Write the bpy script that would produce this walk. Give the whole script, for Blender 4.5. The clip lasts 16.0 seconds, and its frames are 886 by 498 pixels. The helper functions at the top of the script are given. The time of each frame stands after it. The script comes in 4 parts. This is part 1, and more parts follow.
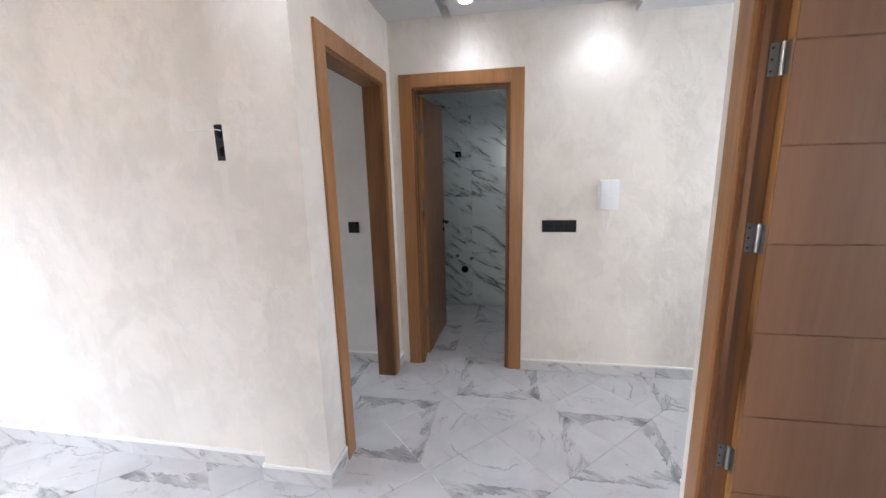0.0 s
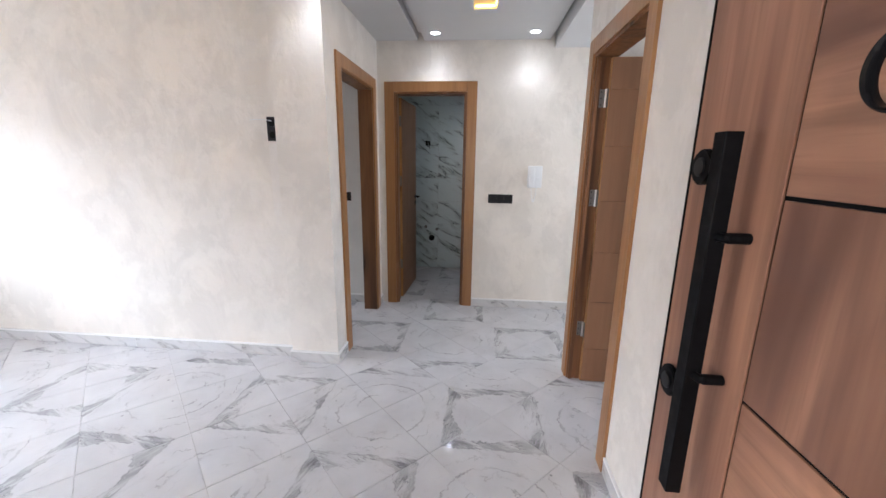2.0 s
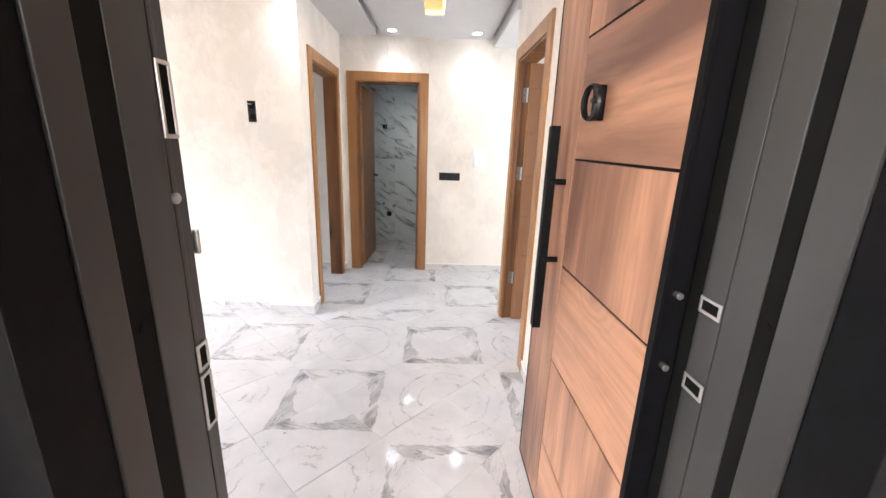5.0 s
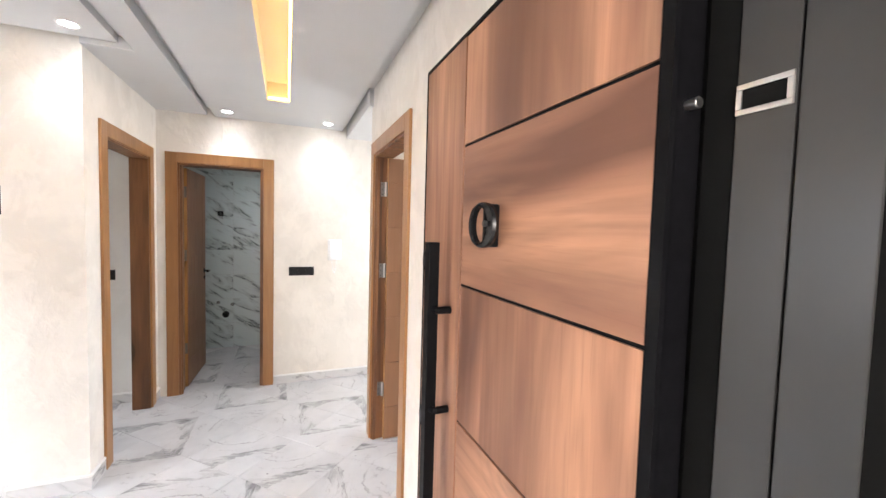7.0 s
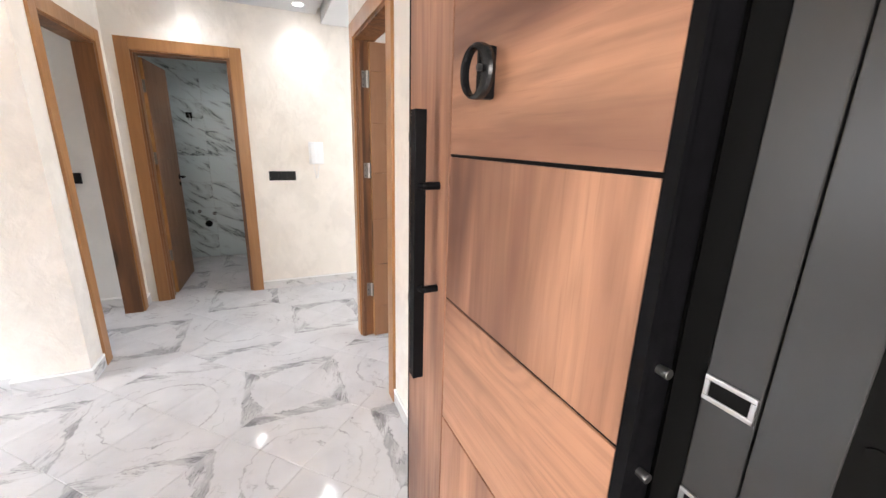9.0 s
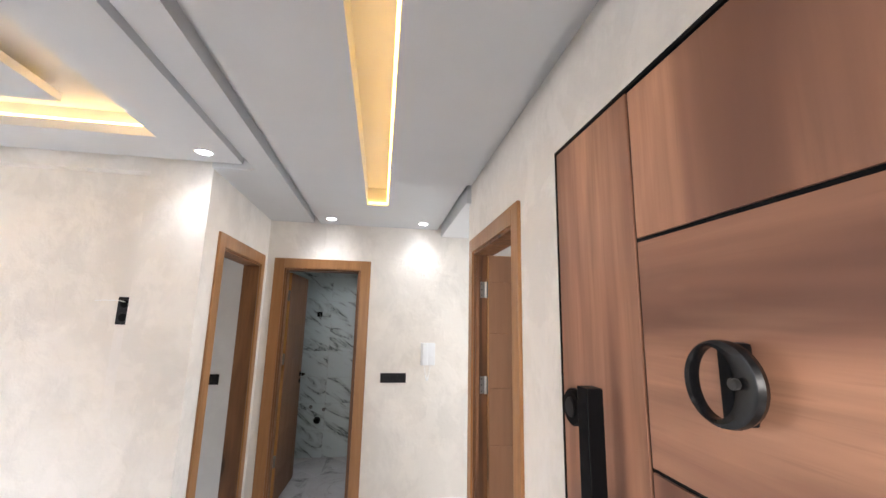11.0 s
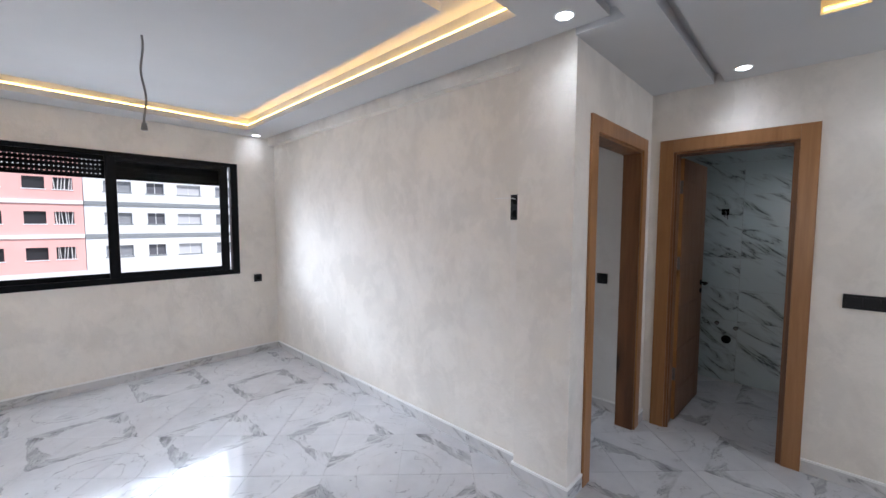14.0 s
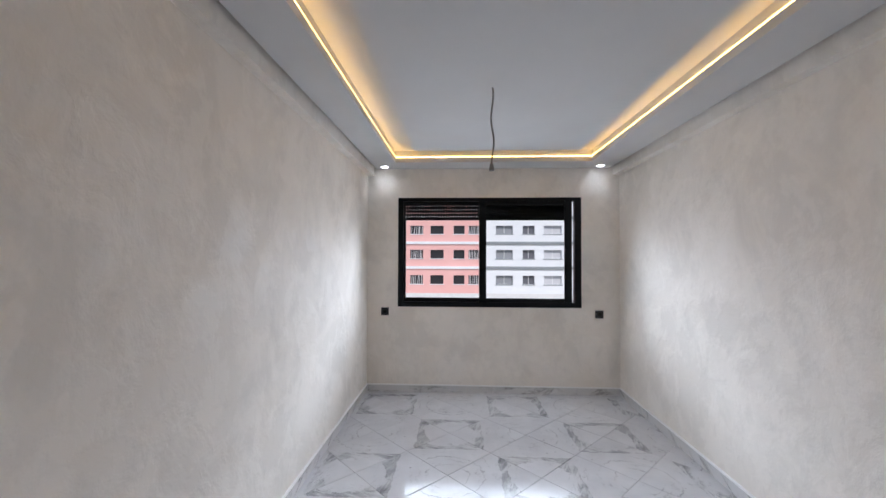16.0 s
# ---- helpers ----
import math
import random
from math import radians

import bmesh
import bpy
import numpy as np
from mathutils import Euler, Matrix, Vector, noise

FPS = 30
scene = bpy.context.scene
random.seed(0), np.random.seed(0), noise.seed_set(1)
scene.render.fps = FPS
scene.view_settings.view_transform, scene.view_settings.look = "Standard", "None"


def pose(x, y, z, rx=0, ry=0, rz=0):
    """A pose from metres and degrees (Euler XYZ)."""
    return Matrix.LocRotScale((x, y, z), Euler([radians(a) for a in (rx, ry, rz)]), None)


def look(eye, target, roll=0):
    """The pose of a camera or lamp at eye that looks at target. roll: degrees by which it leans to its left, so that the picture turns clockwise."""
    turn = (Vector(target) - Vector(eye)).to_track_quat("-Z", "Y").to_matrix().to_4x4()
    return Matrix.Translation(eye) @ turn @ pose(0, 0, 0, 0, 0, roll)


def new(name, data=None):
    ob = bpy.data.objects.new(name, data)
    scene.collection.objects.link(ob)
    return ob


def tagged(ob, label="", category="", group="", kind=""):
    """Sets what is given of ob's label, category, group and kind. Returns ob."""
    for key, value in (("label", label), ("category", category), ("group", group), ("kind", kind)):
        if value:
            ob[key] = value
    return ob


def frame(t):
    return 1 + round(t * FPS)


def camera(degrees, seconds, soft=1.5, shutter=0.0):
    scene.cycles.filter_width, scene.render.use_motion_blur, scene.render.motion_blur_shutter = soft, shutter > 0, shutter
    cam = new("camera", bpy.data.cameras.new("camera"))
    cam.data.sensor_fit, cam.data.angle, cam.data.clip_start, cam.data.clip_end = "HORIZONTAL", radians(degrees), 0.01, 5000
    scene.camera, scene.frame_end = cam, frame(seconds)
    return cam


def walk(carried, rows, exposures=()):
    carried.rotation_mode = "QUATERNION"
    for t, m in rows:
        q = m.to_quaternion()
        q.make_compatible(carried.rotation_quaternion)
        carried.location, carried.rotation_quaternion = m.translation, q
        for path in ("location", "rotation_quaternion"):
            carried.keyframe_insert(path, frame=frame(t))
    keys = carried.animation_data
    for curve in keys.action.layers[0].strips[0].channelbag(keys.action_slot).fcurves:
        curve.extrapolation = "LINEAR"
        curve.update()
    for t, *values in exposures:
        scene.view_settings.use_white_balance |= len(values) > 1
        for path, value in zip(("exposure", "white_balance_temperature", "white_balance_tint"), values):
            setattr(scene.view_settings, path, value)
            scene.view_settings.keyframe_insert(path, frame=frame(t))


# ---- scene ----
cam = camera(97.4, 16.0)
PATH = [
    (0, (0.166, 0.195, 1.478), (-0.178, 2.125, 1.084), -1.4),
    (0.5, (0.243, -0.066, 1.46), (-0.171, 1.839, 1.015), -0.7),
    (1, (0.229, -0.323, 1.469), (-0.087, 1.599, 1.014), 0.6),
    (1.5, (0.21, -0.557, 1.476), (-0.006, 1.375, 1.007), 1.2),
    (2, (0.297, -0.783, 1.444), (0.118, 1.158, 0.994), 0.8),
    (2.5, (0.371, -1.001, 1.436), (0.23, 0.942, 0.98), 0.1),
    (3, (0.348, -1.168, 1.439), (0.294, 0.775, 0.968), 0.5),
    (3.5, (0.314, -1.351, 1.415), (0.318, 0.575, 0.874), 1.6),
    (3.7, (0.321, -1.399, 1.41), (0.322, 0.516, 0.834), 1.7),
    (5.8, (0.322, -1.391, 1.433), (0.553, 0.552, 1.017), 2.4),
    (6, (0.287, -1.324, 1.435), (0.659, 0.606, 1.067), 3.2),
    (6.5, (0.305, -1.17, 1.515), (0.949, 0.717, 1.362), 2.8),
    (7, (0.354, -1.032, 1.536), (1.1, 0.82, 1.43), 1.6),
    (7.5, (0.38, -0.984, 1.479), (1.188, 0.82, 1.169), 1.3),
    (8, (0.374, -0.977, 1.406), (1.174, 0.76, 0.821), 1.8),
    (8.2, (0.366, -0.981, 1.373), (1.169, 0.72, 0.694), 2.3),
    (10.3, (0.404, -0.929, 1.523), (0.936, 0.999, 1.509), 0.3),
    (10.5, (0.395, -0.881, 1.528), (0.85, 1.066, 1.585), 0.3),
    (11, (0.354, -0.706, 1.609), (0.654, 1.239, 1.965), 1.2),
    (11.5, (0.354, -0.563, 1.627), (0.542, 1.379, 2.068), 1.6),
    (12, (0.389, -0.392, 1.627), (0.401, 1.55, 2.108), 1.0),
    (12.5, (0.399, -0.319, 1.633), (0.145, 1.615, 2.075), 0.4),
    (13, (0.369, -0.283, 1.606), (-0.234, 1.602, 1.893), 0.4),
    (13.5, (0.308, -0.261, 1.556), (-0.671, 1.481, 1.634), 0.2),
    (14, (0.238, -0.251, 1.523), (-1.138, 1.194, 1.391), 0.2),
    (14.2, (0.197, -0.253, 1.507), (-1.301, 1.06, 1.319), 0.3),
    (14.5, (0.099, -0.227, 1.475), (-1.567, 0.853, 1.236), 0.4),
    (15, (-0.04, -0.197, 1.462), (-1.92, 0.436, 1.206), 0.5),
    (15.5, (-0.095, -0.143, 1.491), (-2.081, 0.027, 1.336), 0.1),
    (16, (-0.093, 0.004, 1.5), (-2.09, -0.084, 1.543), 0.2),
]
EXPOSURES = [(0.0, 0.33, 6150, 14), (2.0, 0.22, 6150, 14), (2.5, 0.18, 6150, 14), (3.0, 0.55, 6200, 14), (3.7, 0.9, 6300, 14), (6.0, 1.05, 6600, 13), (8.2, 0.98, 6600, 13),
             (10.5, 0.72, 6500, 13), (12.0, 0.38, 6250, 13), (13.0, 0.05, 6050, 13), (14.0, -0.33, 5950, 13), (15.0, -0.57, 5950, 13), (16.0, -0.78, 6050, 13)]
walk(cam, [(t, look(eye, target, roll)) for t, eye, target, roll in PATH], EXPOSURES)

# ---- world, sun, large lights ----
world = bpy.data.worlds.new("sky")
scene.world = world
world.use_nodes = True
wn = world.node_tree.nodes
sky = wn.new("ShaderNodeTexSky")
sky.sky_type = "NISHITA"
sky.sun_disc = False
sky.sun_elevation = radians(48)
sky.sun_rotation = radians(75)
world.node_tree.links.new(sky.outputs[0], wn["Background"].inputs[0])
wn["Background"].inputs[1].default_value = 0.15


def lamp(name, kind, energy, colour, m, **settings):
    data = bpy.data.lights.new(name, kind)
    data.energy, data.color = energy, colour
    if kind == "AREA":
        data.shape, data.size, data.size_y = "RECTANGLE", settings["size"], settings["size_y"]
    if kind == "SPOT":
        data.spot_size, data.spot_blend, data.shadow_soft_size = radians(settings["cone"]), 0.8, 0.03
    if kind == "SUN":
        data.angle = radians(0.5)
    ob = new(name, data)
    ob.matrix_world = m
    return ob


lamp("sun", "SUN", 5.0, (1.0, 0.95, 0.88), look((30, 8, 34), (0, 0, 0)))
lamp("window_daylight", "AREA", 3000, (0.84, 0.92, 1.0), look((-11.0, 0.32, 4.7), (-2.0, 0.32, 1.4)), size=18.0, size_y=3.4)
lamp("window_sky", "AREA", 24, (0.88, 0.94, 1.0), look((-4.28, 0.32, 1.42), (0, 0.32, 0.25)), size=1.9, size_y=0.95)
# Area lamp in an unseen, assumed opening stands in for this room's daylight.
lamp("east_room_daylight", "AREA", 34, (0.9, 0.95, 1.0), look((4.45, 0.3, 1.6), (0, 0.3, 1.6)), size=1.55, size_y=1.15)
# Fill lamp in an added opening, set west so it reaches the door leaf.
lamp("landing_fill", "AREA", 105, (1.0, 0.94, 0.87), look((-0.7, -4.05, 1.9), (-0.7, 0, 1.9)), size=1.75, size_y=1.15)
lamp("passage_daylight", "AREA", 12, (0.84, 0.93, 1.0), look((2.65, 2.42, 1.5), (0, 2.42, 1.5)), size=0.8, size_y=1.15)

# Fill lamp added in an unseen opening to lift the room beyond door 1.
lamp("north_room_fill", "AREA", 8, (1.0, 0.97, 0.93), look((-4.65, 2.45, 1.55), (0, 2.45, 1.4)), size=0.78, size_y=1.15)


# ---- materials ----
class Mat:
    def __init__(self, name, colour=(0.8, 0.8, 0.8), rough=0.5, metal=0.0, spec=0.5):
        self.m = bpy.data.materials.new(name)
        self.m.use_nodes = True
        self.n, self.l = self.m.node_tree.nodes, self.m.node_tree.links
        self.b = self.n["Principled BSDF"]
        self.b.inputs["Base Color"].default_value = (*colour, 1)
        self.b.inputs["Roughness"].default_value = rough
        self.b.inputs["Metallic"].default_value = metal
        self.b.inputs["Specular IOR Level"].default_value = spec

    def node(self, kind, **inputs):
        n = self.n.new("ShaderNode" + kind)
        for key, value in inputs.items():
            if hasattr(value, "is_output"):
                self.l.new(value, n.inputs[key])
            else:
                n.inputs[key].default_value = value
        return n

    def math(self, op, a, b=0.0, c=0.0):
        n = self.n.new("ShaderNodeMath")
        n.operation = op
        for k, v in enumerate((a, b, c)):
            if hasattr(v, "is_output"):
                self.l.new(v, n.inputs[k])
            else:
                n.inputs[k].default_value = v
        return n.outputs[0]

    def coords(self, which="Object", scale=(1, 1, 1), rot=(0, 0, 0), loc=(0, 0, 0)):
        c = self.n.new("ShaderNodeTexCoord")
        mp = self.n.new("ShaderNodeMapping")
        mp.inputs["Scale"].default_value, mp.inputs["Rotation"].default_value, mp.inputs["Location"].default_value = scale, rot, loc
        self.l.new(c.outputs[which], mp.inputs[0])
        return mp.outputs[0]

    def noise(self, vec, scale, detail=4.0, rough=0.55, distort=0.0):
        n = self.node("TexNoise", Scale=scale, Detail=detail, Roughness=rough, Distortion=distort)
        self.l.new(vec, n.inputs["Vector"])
        return n.outputs[0]

    def ramp(self, fac, stops):
        r = self.n.new("ShaderNodeValToRGB")
        self.l.new(fac, r.inputs[0])
        e = r.color_ramp.elements
        while len(e) < len(stops):
            e.new(0.5)
        for el, (p, c) in zip(e, stops):
            el.position = p
            el.color = (*c, 1) if len(c) == 3 else c
        return r.outputs[0]

    def span(self, fac, a, b, c=0.0, d=1.0):
        n = self.n.new("ShaderNodeMapRange")
        n.clamp = True
        self.l.new(fac, n.inputs[0])
        for k, v in enumerate((a, b, c, d)):
            n.inputs[k + 1].default_value = v
        return n.outputs[0]

    def mix(self, fac, a, b, mode="MIX"):
        n = self.n.new("ShaderNodeMix")
        n.data_type, n.blend_type = "RGBA", mode
        for key, v in ((0, fac), (6, a), (7, b)):
            if hasattr(v, "is_output"):
                self.l.new(v, n.inputs[key])
            else:
                n.inputs[key].default_value = v if key == 0 else (*v, 1)
        return n.outputs[2]

    def set(self, colour=None, rough=None, bump=None, strength=0.2, distance=0.01):
        if colour is not None:
            self.l.new(colour, self.b.inputs["Base Color"])
        if rough is not None:
            self.l.new(rough, self.b.inputs["Roughness"])
        if bump is not None:
            n = self.node("Bump", Strength=strength, Distance=distance, Height=bump)
            self.l.new(n.outputs[0], self.b.inputs["Normal"])
        return self.m


def stucco(name, light, dark, rough, strength, contrast):
    """Trowelled pearl finish: wide clouds, crisp-edged flakes laid over them, a little sheen on the flakes."""
    a = Mat(name)
    v = a.coords("Object")
    big = a.noise(v, 0.9, 4, 0.55, 0.4)
    patch = a.noise(a.coords("Object", (1, 1, 0.75), (0.2, 0.5, 0.1), (2, 1, 4)), 2.3, 6, 0.62, 0.45)
    flake = a.noise(a.coords("Object", (1, 1, 0.8), (0.35, 0.3, 0.6)), 5.2, 6, 0.62, 0.35)
    chip = a.noise(a.coords("Object", (1, 1, 0.9), (0.9, 0.2, 0.4), (3, 5, 7)), 13, 4, 0.55, 0.5)
    tone = a.mix(a.span(big, 0.34, 0.66), light, dark)
    tone = a.mix(a.span(patch, 0.46, 0.58, 0.0, contrast * 1.3), tone, tuple(c * 0.84 for c in dark))
    tone = a.mix(a.span(flake, 0.50, 0.56, 0.0, contrast), tone, tuple(min(1, c * 1.05) for c in light))
    tone = a.mix(a.span(chip, 0.56, 0.62, 0.0, contrast * 0.4), tone, tuple(c * 0.9 for c in dark))
    height = a.math("ADD", a.math("ADD", a.span(flake, 0.46, 0.58), a.span(patch, 0.44, 0.58)), a.math("MULTIPLY", a.span(chip, 0.50, 0.64), 0.35))
    return a.set(tone, a.span(flake, 0.46, 0.60, rough + 0.14, rough - 0.08), height, strength, 0.006)


WALL = stucco("pearl_stucco", (0.90, 0.85, 0.785), (0.83, 0.78, 0.715), 0.47, 0.22, 0.32)
SMOOTHED = stucco("smoothed_plaster", (0.89, 0.85, 0.80), (0.86, 0.81, 0.755), 0.42, 0.1, 0.25)
PLAIN = stucco("plain_white_paint", (0.80, 0.79, 0.77), (0.77, 0.76, 0.74), 0.6, 0.08, 0.2)


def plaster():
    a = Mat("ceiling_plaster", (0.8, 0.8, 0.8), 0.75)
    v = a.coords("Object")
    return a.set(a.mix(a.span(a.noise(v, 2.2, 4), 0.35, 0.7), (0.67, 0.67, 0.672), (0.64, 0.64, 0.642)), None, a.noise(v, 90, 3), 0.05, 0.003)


CEILING = plaster()


def wood(name, light, mid, dark, rough, along="z", grain=1.0, blotch=0.5, knots=0.0):
    """Veneer with grain along one axis of the thing."""
    a = Mat(name, mid, rough)
    g = 0.9
    s = {"x": (g, 14, 14), "y": (14, g, 14), "z": (14, 14, g)}[along]
    info = a.n.new("ShaderNodeObjectInfo")
    c = a.n.new("ShaderNodeTexCoord")
    shift = a.node("VectorMath")
    shift.operation = "ADD"
    mul = a.node("VectorMath")
    mul.operation = "MULTIPLY"
    comb = a.n.new("ShaderNodeCombineXYZ")
    for k, f in enumerate((17.0, 31.0, 23.0)):
        a.l.new(a.math("MULTIPLY", info.outputs["Random"], f), comb.inputs[k])
    a.l.new(c.outputs["Object"], shift.inputs[0])
    a.l.new(comb.outputs[0], shift.inputs[1])
    a.l.new(shift.outputs[0], mul.inputs[0])
    mul.inputs[1].default_value = s
    v = mul.outputs[0]
    band = a.noise(v, 0.55 * grain, 5, 0.6, 1.1)
    fine = a.noise(v, 4.5 * grain, 4, 0.65, 0.3)
    cloud = a.noise(shift.outputs[0], 1.6, 3, 0.5, 0.5)
    col = a.ramp(band, [(0.28, dark), (0.47, mid), (0.70, light)])
    col = a.mix(a.span(fine, 0.45, 0.75, 0.0, 0.35), col, dark)
    col = a.mix(a.span(cloud, 0.4, 0.75, 0.0, blotch), col, mid)
    if knots:
        squash = a.node("VectorMath")
        squash.operation = "MULTIPLY"
        squash.inputs[1].default_value = (5.0, 5.0, 1.7)
        a.l.new(shift.outputs[0], squash.inputs[0])
        cell = a.node("TexVoronoi", Scale=1.0)
        a.l.new(squash.outputs[0], cell.inputs["Vector"])
        near = a.math("ADD", cell.outputs["Distance"], a.math("MULTIPLY", band, 0.25))
        col = a.mix(a.math("MAXIMUM", a.span(near, 0.24, 0.34, knots, 0.0), a.span(near, 0.30, 0.52, knots * 0.5, 0.0)), col, tuple(c * 0.3 for c in dark))
    return a.set(col, a.span(fine, 0.3, 0.7, rough - 0.06, rough + 0.08), fine, 0.06, 0.002)


OAK = wood("varnished_frame_wood", (0.43, 0.215, 0.085), (0.345, 0.163, 0.062), (0.24, 0.106, 0.04), 0.34)
OAK_DARK = wood("knotty_and_shaded_wood", (0.29, 0.13, 0.052), (0.20, 0.084, 0.033), (0.07, 0.03, 0.014), 0.4, "z", 0.8, 0.25, 0.85)
# Frame wood darkened: the unlit reveal's shade is put into its colour.
OAK_SHADED = wood("shaded_lining_wood", (0.36, 0.195, 0.10), (0.29, 0.15, 0.075), (0.20, 0.10, 0.05), 0.4)
OAK_EDGE = wood("solid_edge_wood", (0.55, 0.29, 0.10), (0.46, 0.23, 0.08), (0.2, 0.09, 0.035), 0.4, "z", 1.0, 0.4, 0.7)
LEAF = wood("flat_door_veneer", (0.27, 0.132, 0.066), (0.235, 0.112, 0.055), (0.19, 0.09, 0.044), 0.45, "z", 0.9, 0.6)


def walnut(name, along):
    """Wide soft figure with faint pores, a few pale streaks and rare smoky knots."""
    a = Mat(name, (0.36, 0.18, 0.11), 0.34, 0.0, 0.28)
    info = a.n.new("ShaderNodeObjectInfo")
    c = a.n.new("ShaderNodeTexCoord")
    comb = a.n.new("ShaderNodeCombineXYZ")
    for k, f in enumerate((7.0, 13.0, 11.0)):
        a.l.new(a.math("MULTIPLY", info.outputs["Random"], f), comb.inputs[k])
    shift = a.node("VectorMath")
    shift.operation = "ADD"
    a.l.new(c.outputs["Object"], shift.inputs[0])
    a.l.new(comb.outputs[0], shift.inputs[1])

    def stretch(across, length):
        n = a.node("VectorMath")
        n.operation = "MULTIPLY"
        n.inputs[1].default_value = {"y": (across, length, across), "z": (across, across, length)}[along]
        a.l.new(shift.outputs[0], n.inputs[0])
        return n.outputs[0]
    wide = a.noise(stretch(3.6, 0.55), 1.0, 3, 0.5, 0.55)
    figure = a.noise(stretch(6.5, 0.9), 1.0, 4, 0.55, 0.5)
    fine = a.noise(stretch(60, 2.2), 1.0, 3, 0.6, 0.2)
    pore = a.noise(stretch(190, 7), 1.0, 2, 0.5)
    col = a.ramp(wide, [(0.38, (0.14, 0.066, 0.046)), (0.48, (0.32, 0.158, 0.102)), (0.58, (0.50, 0.262, 0.162))])
    col = a.mix(a.span(figure, 0.34, 0.50, 0.6, 0.0), col, (0.15, 0.074, 0.05))
    col = a.mix(a.span(figure, 0.60, 0.72, 0.0, 0.35), col, (0.53, 0.305, 0.19))
    col = a.mix(a.span(fine, 0.45, 0.70, 0.0, 0.28), col, (0.16, 0.08, 0.056))
    col = a.mix(a.span(pore, 0.60, 0.74, 0.0, 0.2), col, (0.15, 0.075, 0.05))
    cell = a.node("TexVoronoi", Scale=1.0)
    a.l.new(stretch(2.6, 1.25), cell.inputs["Vector"])
    near = a.math("ADD", cell.outputs["Distance"], a.math("MULTIPLY", figure, 0.18))
    knot = a.math("MAXIMUM", a.span(near, 0.115, 0.17, 0.75, 0.0), a.math("MULTIPLY", a.span(near, 0.14, 0.36, 0.45, 0.0), a.span(a.math("SINE", a.math("MULTIPLY", near, 120.0)), -0.4, 1.0, 0.2, 0.8)))
    col = a.mix(knot, col, (0.16, 0.082, 0.058))
    return a.set(col, a.span(fine, 0.3, 0.7, 0.30, 0.42), fine, 0.05, 0.002)


WALNUT_V = walnut("walnut_upright_grain", "z")
WALNUT_H = walnut("walnut_level_grain", "y")


def plain(name, colour, rough, metal=0.0, spec=0.5, grain=0.0, scale=60):
    a = Mat(name, colour, rough, metal, spec)
    if grain:
        v = a.coords("Object")
        f = a.noise(v, scale, 4)
        a.set(a.mix(a.span(f, 0.35, 0.7), colour, tuple(c * (1 - grain) for c in colour)), a.span(f, 0.3, 0.7, rough - 0.05, rough + 0.07), f, 0.05, 0.002)
    return a.m


BLACK = plain("black_satin_metal", (0.004, 0.004, 0.005), 0.5, 0.0, 0.1, 0.3, 30)
BLACK_GLOSS = plain("glossy_black_enamel", (0.008, 0.008, 0.009), 0.26, 0.0, 0.35)
GREY_STEEL = plain("anthracite_steel", (0.028, 0.028, 0.028), 0.32)
CHROME = plain("brushed_chrome", (0.58, 0.57, 0.56), 0.3, 1.0)
HINGE = plain("satin_hinge_steel", (0.24, 0.23, 0.22), 0.42, 1.0)
BLACK_PLASTIC = plain("black_switch_plastic", (0.010, 0.010, 0.012), 0.45, 0.0, 0.3)
WHITE_PLASTIC = plain("white_plastic", (0.88, 0.89, 0.90), 0.35)
FRAME_BLACK = plain("dark_aluminium", (0.005, 0.006, 0.008), 0.4, 0.0, 0.15, 0.2, 40)
CABLE = plain("grey_cable_sheath", (0.23, 0.22, 0.21), 0.5)
RUBBER = plain("black_rubber", (0.004, 0.004, 0.004), 0.7, 0.0, 0.1)
BASE_PAINT = plain("white_filler_line", (0.90, 0.89, 0.88), 0.5)


def glass():
    a = Mat("clear_glass", (1, 1, 1), 0.0)
    a.b.inputs["Transmission Weight"].default_value = 1.0
    a.b.inputs["IOR"].default_value = 1.02
    return a.m


GLASS = glass()


def emit(name, colour, strength):
    a = Mat(name, (0.8, 0.8, 0.8), 0.5)
    a.b.inputs["Emission Color"].default_value = (*colour, 1)
    a.b.inputs["Emission Strength"].default_value = strength
    return a.m


LED_WARM = emit("warm_led", (1.0, 0.57, 0.15), 15)
LED_SLOT = emit("warm_led_slot", (1.0, 0.55, 0.10), 8)
LED_SPOT = emit("white_led", (0.93, 0.97, 1.0), 25)


